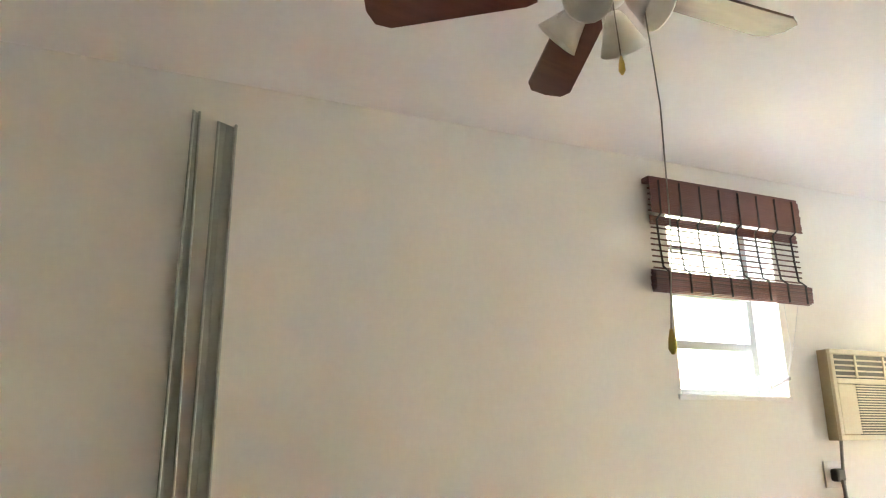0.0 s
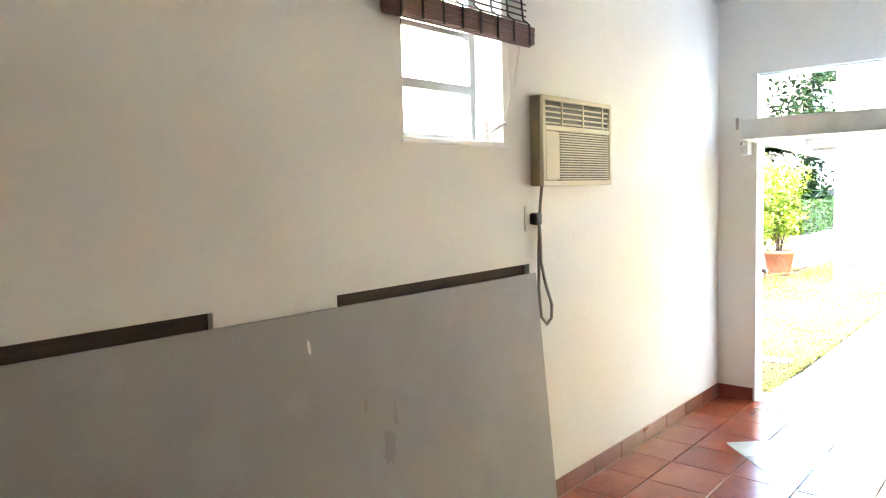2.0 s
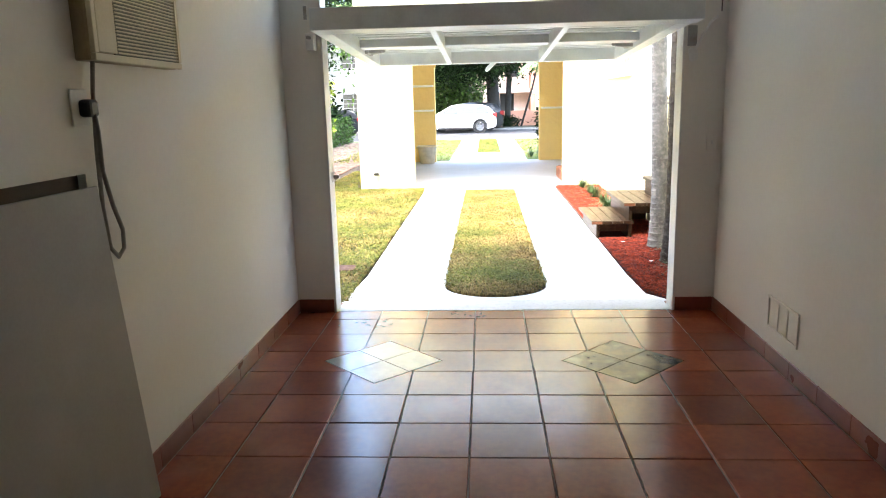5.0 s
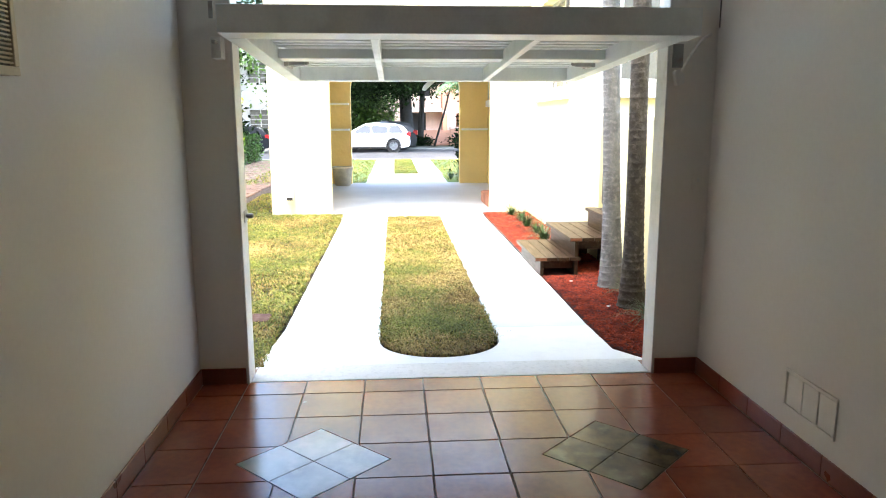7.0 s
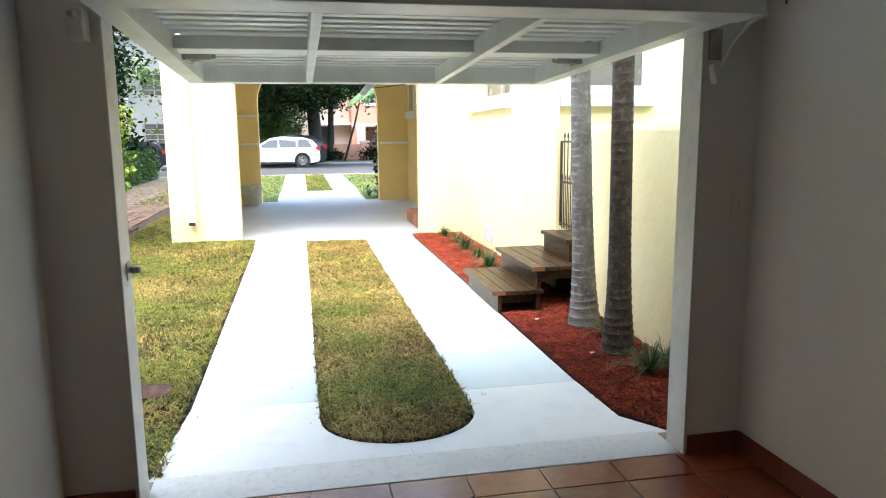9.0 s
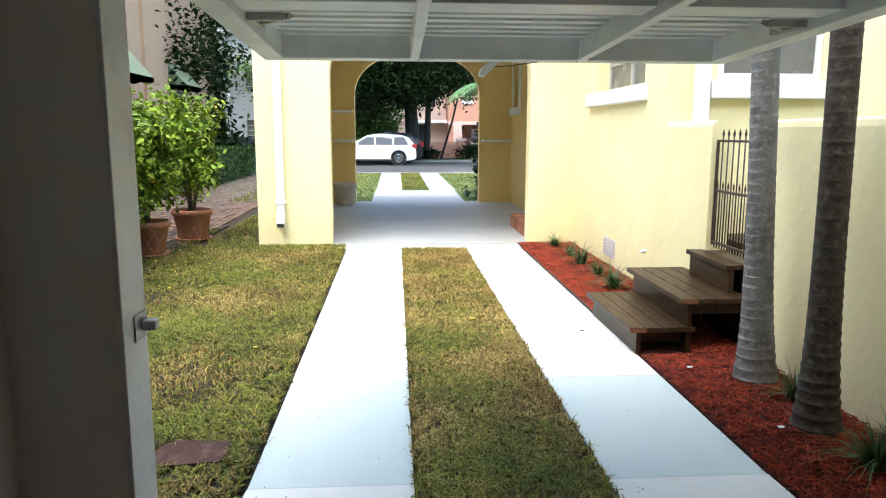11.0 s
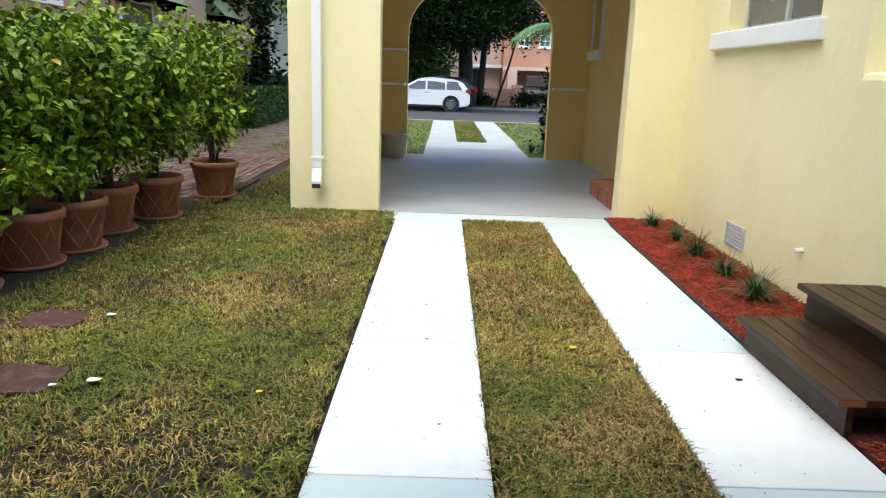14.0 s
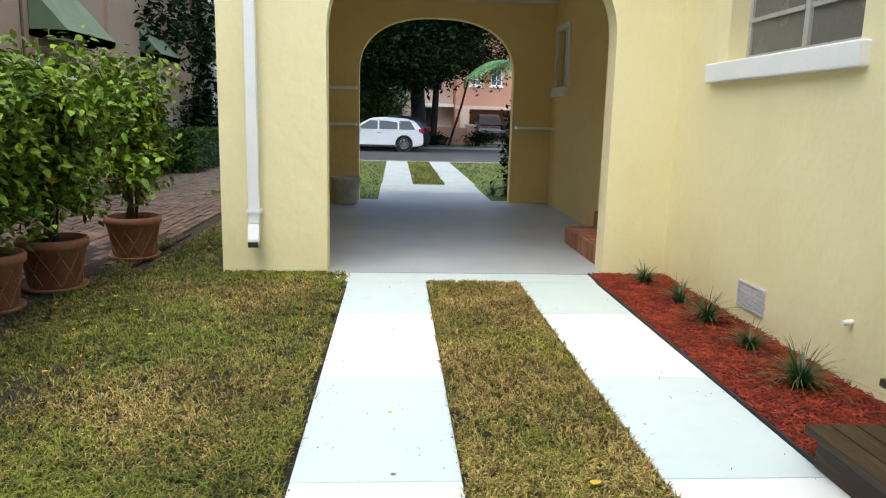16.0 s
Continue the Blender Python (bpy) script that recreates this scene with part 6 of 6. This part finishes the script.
# buildings across the street
pink = thing("pink_house", "two storey pink stucco house across the street", "house", (66, -9, -0.1))
PW = [(-4.45, -3.65, 3.95, 5.6), (-6.05, -5.2, 3.95, 5.6), (-9.5, -8.5, 3.95, 5.6)]
part("front_wall", walled("x", 62.0, 62.4, -20.0, -2.55, -0.3, 8.5, PW + [(-12.0, -3.6, -0.4, 2.15)]), PINK, pink)
part("side_wall", walled("y", -2.95, -2.55, 62.4, 74.0, -0.3, 8.5), PINK, pink)
part("back_wall", boxes((73.6, 74.0, -20.0, -2.95, -0.3, 8.5)), PINK, pink)
part("string_course", boxes((61.9, 61.999, -20.0, -2.5, 2.16, 2.42)), PALEPINK, pink, "pale pink moulded band")
part("roof", boxes((61.5, 74.5, -20.3, -2.2, 8.5, 8.8)), PALEPINK, pink)
part("porch_column", boxes((61.7, 62.5, -3.6, -2.9, -0.3, 2.159)), PALEPINK, pink)
for a, b, c, d in PW:
    w = part("window", boxes((62.1, 62.14, a + 0.06, b - 0.06, c + 0.06, d - 0.06)), SCREEN, pink)
    part("frame", boxes((62.02, 62.09, a, a + 0.07, c, d), (62.02, 62.09, b - 0.07, b, c, d), (62.02, 62.09, a + 0.071, b - 0.071, c, c + 0.07), (62.02, 62.09, a + 0.071, b - 0.071, d - 0.07, d), (62.03, 62.08, (a + b) / 2 - 0.02, (a + b) / 2 + 0.02, c, d), (62.03, 62.08, a, b, (c + d) / 2 - 0.03, (c + d) / 2 + 0.03), (62.03, 62.08, a, b, c + 0.4, c + 0.44), (62.03, 62.08, a, b, d - 0.44, d - 0.4)), WHITETRIM, w)
    part("sill", boxes((61.9, 62.05, a - 0.1, b + 0.1, c - 0.14, c - 0.01)), WHITETRIM, w)
wing = thing("pale_house_wing", "pale pink house front with a porch", "house", (64, 0, -0.1))
part("wall", walled("x", 64.0, 64.4, -2.5, 9.0, -0.3, 7.0, [(-1.2, 0.0, -0.4, 2.2), (1.5, 2.6, 0.8, 2.2), (-1.6, -0.4, 3.6, 5.0)]), PALEPINK, wing)
part("porch_roof", boxes((62.8, 64.0, -2.5, 0.6, 2.3, 2.55)), WHITETRIM, wing)
part("door_recess", boxes((64.6, 64.8, -2.0, 4.0, -0.3, 6.0)), UNLIT_BACKING, wing)
fence = thing("masonry_fence", "low peach masonry fence with square piers", "fence", (48.1, -6, -0.1))
part("panel", boxes((48.0, 48.15, -2.1, 1.6, -0.3, 0.93)), PINK, fence)
part("panel", boxes((48.0, 48.15, -14, -6.6, -0.3, 0.93)), PINK, fence)
for y in (-2.3, 1.8, -6.5):
    pr = part("pier", boxes((47.9, 48.25, y - 0.25, y + 0.25, -0.3, 1.0), bevel=0.02), PINK, fence)
    part("cap", boxes((47.85, 48.3, y - 0.31, y + 0.31, 1.0, 1.14), bevel=0.02), PALEPINK, pr)
ig = thing("driveway_gate", "dark iron driveway gate between piers", "gate", (48.1, -5, -0.1))
for k in range(36):
    part("bar", boxes((48.06, 48.09, -6.2 + k * 0.1, -6.175 + k * 0.1, -0.05, 1.05)), IRON, ig)
part("rail", boxes((48.05, 48.10, -6.25, -2.56, 1.0, 1.04)), IRON, ig)
part("rail", boxes((48.05, 48.10, -6.25, -2.56, 0.0, 0.04)), IRON, ig)
van = car(60.0, -4.9, math.pi / 2, CARDARK, height=1.9, label="dark van parked in the far porch", name="dark_van")
grey = thing("grey_apartment_block", "grey rendered apartment block across the street", "building", (56, 16, -0.1))
GW = [(a, a + 1.5, z, z + 1.25) for a in (9.6, 12.4, 15.2, 18.0) for z in (1.0, 4.0)]
part("wall", walled("x", 50.0, 50.4, 8.5, 24.0, -0.3, 7.5, GW), GREYWALL, grey)
part("side_wall", boxes((50.4, 60.0, 8.5, 8.9, -0.3, 7.5)), GREYWALL, grey)
part("roof", boxes((49.7, 60.5, 8.2, 24.3, 7.5, 7.8)), WHITETRIM, grey)
for a, b, c, d in GW:
    w = part("window", boxes((50.2, 50.24, a, b, c, d)), SCREEN, grey)
    part("frame", boxes((50.12, 50.19, a, a + 0.06, c, d), (50.12, 50.19, b - 0.06, b, c, d), (50.12, 50.19, (a + b) / 2 - 0.03, (a + b) / 2 + 0.03, c, d), *[(50.13, 50.18, a + 0.061, b - 0.061, c + 0.3 * k, c + 0.3 * k + 0.04) for k in range(1, 4)]), GREYWALL, w)
lamp = thing("post_lamp", "white post lamp with a finial top", "lamp post", (31.05, 7.95, -0.1))
bm = bmesh.new()
lathe(bm, [(0.12, 0.0), (0.10, 0.3), (0.055, 0.4), (0.05, 2.52), (0.08, 2.56)], 14, (31.05, 7.95, -0.1))
part("post", bm, WHITETRIM, lamp)
bm = bmesh.new()
lathe(bm, [(0.085, 2.56), (0.14, 2.90), (0.16, 2.92), (0.16, 2.95), (0.10, 3.05), (0.04, 3.10), (0.04, 3.15), (0.01, 3.22)], 14, (31.05, 7.95, -0.1))
part("lantern", bm, FROST, lamp)
bm = bmesh.new()
tube(bm, [(53.0, 3.2, -0.1), (53.0, 3.2, 8.0)], 0.1, 8)
single("utility_pole", bm, GREYWALL, "pale grey utility pole across the street", "pole")


# ---- floor tiles, skirting, pavers ----
TX = [5.60 - 0.3335 * k for k in range(-1, 23)]
TY = [1.412 + 0.343 * k for k in range(-5, 5)]
tile_me = block_mesh("tile", 0.3335 - 0.006, 0.343 - 0.006, 0.012, TILE, 0.003)
DIA = ((4.77, 1.95, MARBLE_PALE), (4.765, 0.545, MARBLE_DARK))
HALF = 0.35


def clip_poly(poly, inside, cross):
    out = []
    for k, p in enumerate(poly):
        q = poly[(k + 1) % len(poly)]
        if inside(p):
            out.append(p)
        if inside(p) != inside(q):
            out.append(cross(p, q))
    return out


def outside_parts(rect, cx, cy, half):
    """The parts of a rectangle outside a diamond, one for each of its four sides."""
    parts, left = [], rect
    for sx, sy in ((1, 1), (-1, 1), (-1, -1), (1, -1)):
        def val(p):
            return sx * (p[0] - cx) + sy * (p[1] - cy) - half

        def cross(p, q):
            f = val(p) / (val(p) - val(q))
            return (p[0] + f * (q[0] - p[0]), p[1] + f * (q[1] - p[1]))
        if len(left) < 3:
            break
        o = clip_poly(left, lambda p: val(p) >= 0, cross)
        if len(o) >= 3:
            parts.append(o)
        left = clip_poly(left, lambda p: val(p) < 0, cross)
    return parts, left


def area(poly):
    return abs(sum(p[0] * q[1] - q[0] * p[1] for p, q in zip(poly, poly[1:] + poly[:1]))) / 2


for i in range(len(TX) - 1):
    for j in range(len(TY) - 1):
        x1, x0 = TX[i], TX[i + 1]
        y0, y1 = TY[j], TY[j + 1]
        x0c, x1c, y0c, y1c = max(x0, XB), min(x1, 5.798), max(y0, WR + 0.012), min(y1, WL - 0.012)
        if x1c - x0c < 0.03 or y1c - y0c < 0.03:
            continue
        rect = [(x0c + 0.004, y0c + 0.004), (x1c - 0.004, y0c + 0.004), (x1c - 0.004, y1c - 0.004), (x0c + 0.004, y1c - 0.004)]
        whole = x0c == x0 and x1c == x1 and y0c == y0 and y1c == y1
        polys = [rect]
        cut = False
        for cx, cy, _ in DIA:
            nxt = []
            for p in polys:
                o, inner = outside_parts(p, cx, cy, HALF + 0.005)
                if len(inner) >= 3 and area(inner) > 1e-5:
                    cut = True
                    nxt += o
                else:
                    nxt.append(p)
            polys = nxt
        if whole and not cut:
            ob = piece("tile", tile_me, floor, ((x0 + x1) / 2, (y0 + y1) / 2, rng.normal(0, 0.0006)))
        else:
            bm = bmesh.new()
            for p in polys:
                if area(p) > 2e-4:
                    prism(bm, p, "z", -0.012, 0.0)
            if len(bm.faces):
                part("tile", bm, TILE, floor)
            else:
                bm.free()
for cx, cy, mat in DIA:
    for dx, dy in ((0.5, 0), (-0.5, 0), (0, 0.5), (0, -0.5)):
        h = HALF / 2 - 0.004
        ux, uy = cx + dx * HALF, cy + dy * HALF
        bm = bmesh.new()
        prism(bm, [(ux + h, uy), (ux, uy + h), (ux - h, uy), (ux, uy - h)], "z", -0.012, 0.001)
        part("marble_tile", bm, mat, floor, "pale polished marble inset tile" if mat is MARBLE_PALE else "dark veined marble inset tile")
skirt = structure("baseboard", boxes((XB, XF, WL - 0.004, WL - 0.001, 0.0, 0.085), (XB, XF, WR + 0.001, WR + 0.004, 0.0, 0.085)), GROUT, "terracotta tile skirting along the garage walls", "baseboard")
sk_me = block_mesh("skirting_tile", 0.322, 0.010, 0.098, BASETILE, 0.003)
x = XF - 0.165
while x > XB + 0.2:
    piece("skirting_tile", sk_me, skirt, (x, WL - 0.0065, 0.098))
    piece("skirting_tile", sk_me, skirt, (x, WR + 0.0065, 0.098))
    x -= 0.328
for y0, y1 in ((2.452, WL - 0.013), (WR + 0.013, -0.009)):
    part("skirting_tile", boxes((XF - 0.012, XF - 0.001, y0, y1, 0.0, 0.098), bevel=0.003), BASETILE, skirt)

pv = block_mesh("paver", 0.20, 0.095, 0.04, PAVER, 0.006)
near, vs, fs = 0, [], []
drive = bpy.data.objects["brick_drive"]
row = 0
y = 4.72
while y < 8.1:
    x = 13.2 + (0.105 if row % 2 else 0)
    while x < 30.8:
        zt = -0.045 + rng.normal(0, 0.004)
        if 13.9 < x < 16.2 and 5.3 < y < 6.6 and near < 150:
            piece("paver", pv, drive, (x, y, zt), rng.normal(0, 0.03))
            near += 1
        else:
            b = len(vs)
            q = rng.normal(0, 0.002, 2)
            for dz, sx, sy in ((-0.03, 0.1, 0.047), (0.0, 0.096, 0.043)):
                vs += [(x - sx, y - sy + q[0], zt + dz), (x + sx, y - sy + q[1], zt + dz), (x + sx, y + sy + q[1], zt + dz), (x - sx, y + sy + q[0], zt + dz)]
            fs += [(b + 4, b + 5, b + 6, b + 7), (b, b + 1, b + 5, b + 4), (b + 3, b, b + 4, b + 7), (b + 1, b + 2, b + 6, b + 5)]
        x += 0.21
    y += 0.105
    row += 1
far_pavers = new("pavers", raw_mesh("pavers", vs, fs, PAVERFAR))
far_pavers.parent = drive
tagged(far_pavers, "worn red brick pavers", "", kind="stuff")
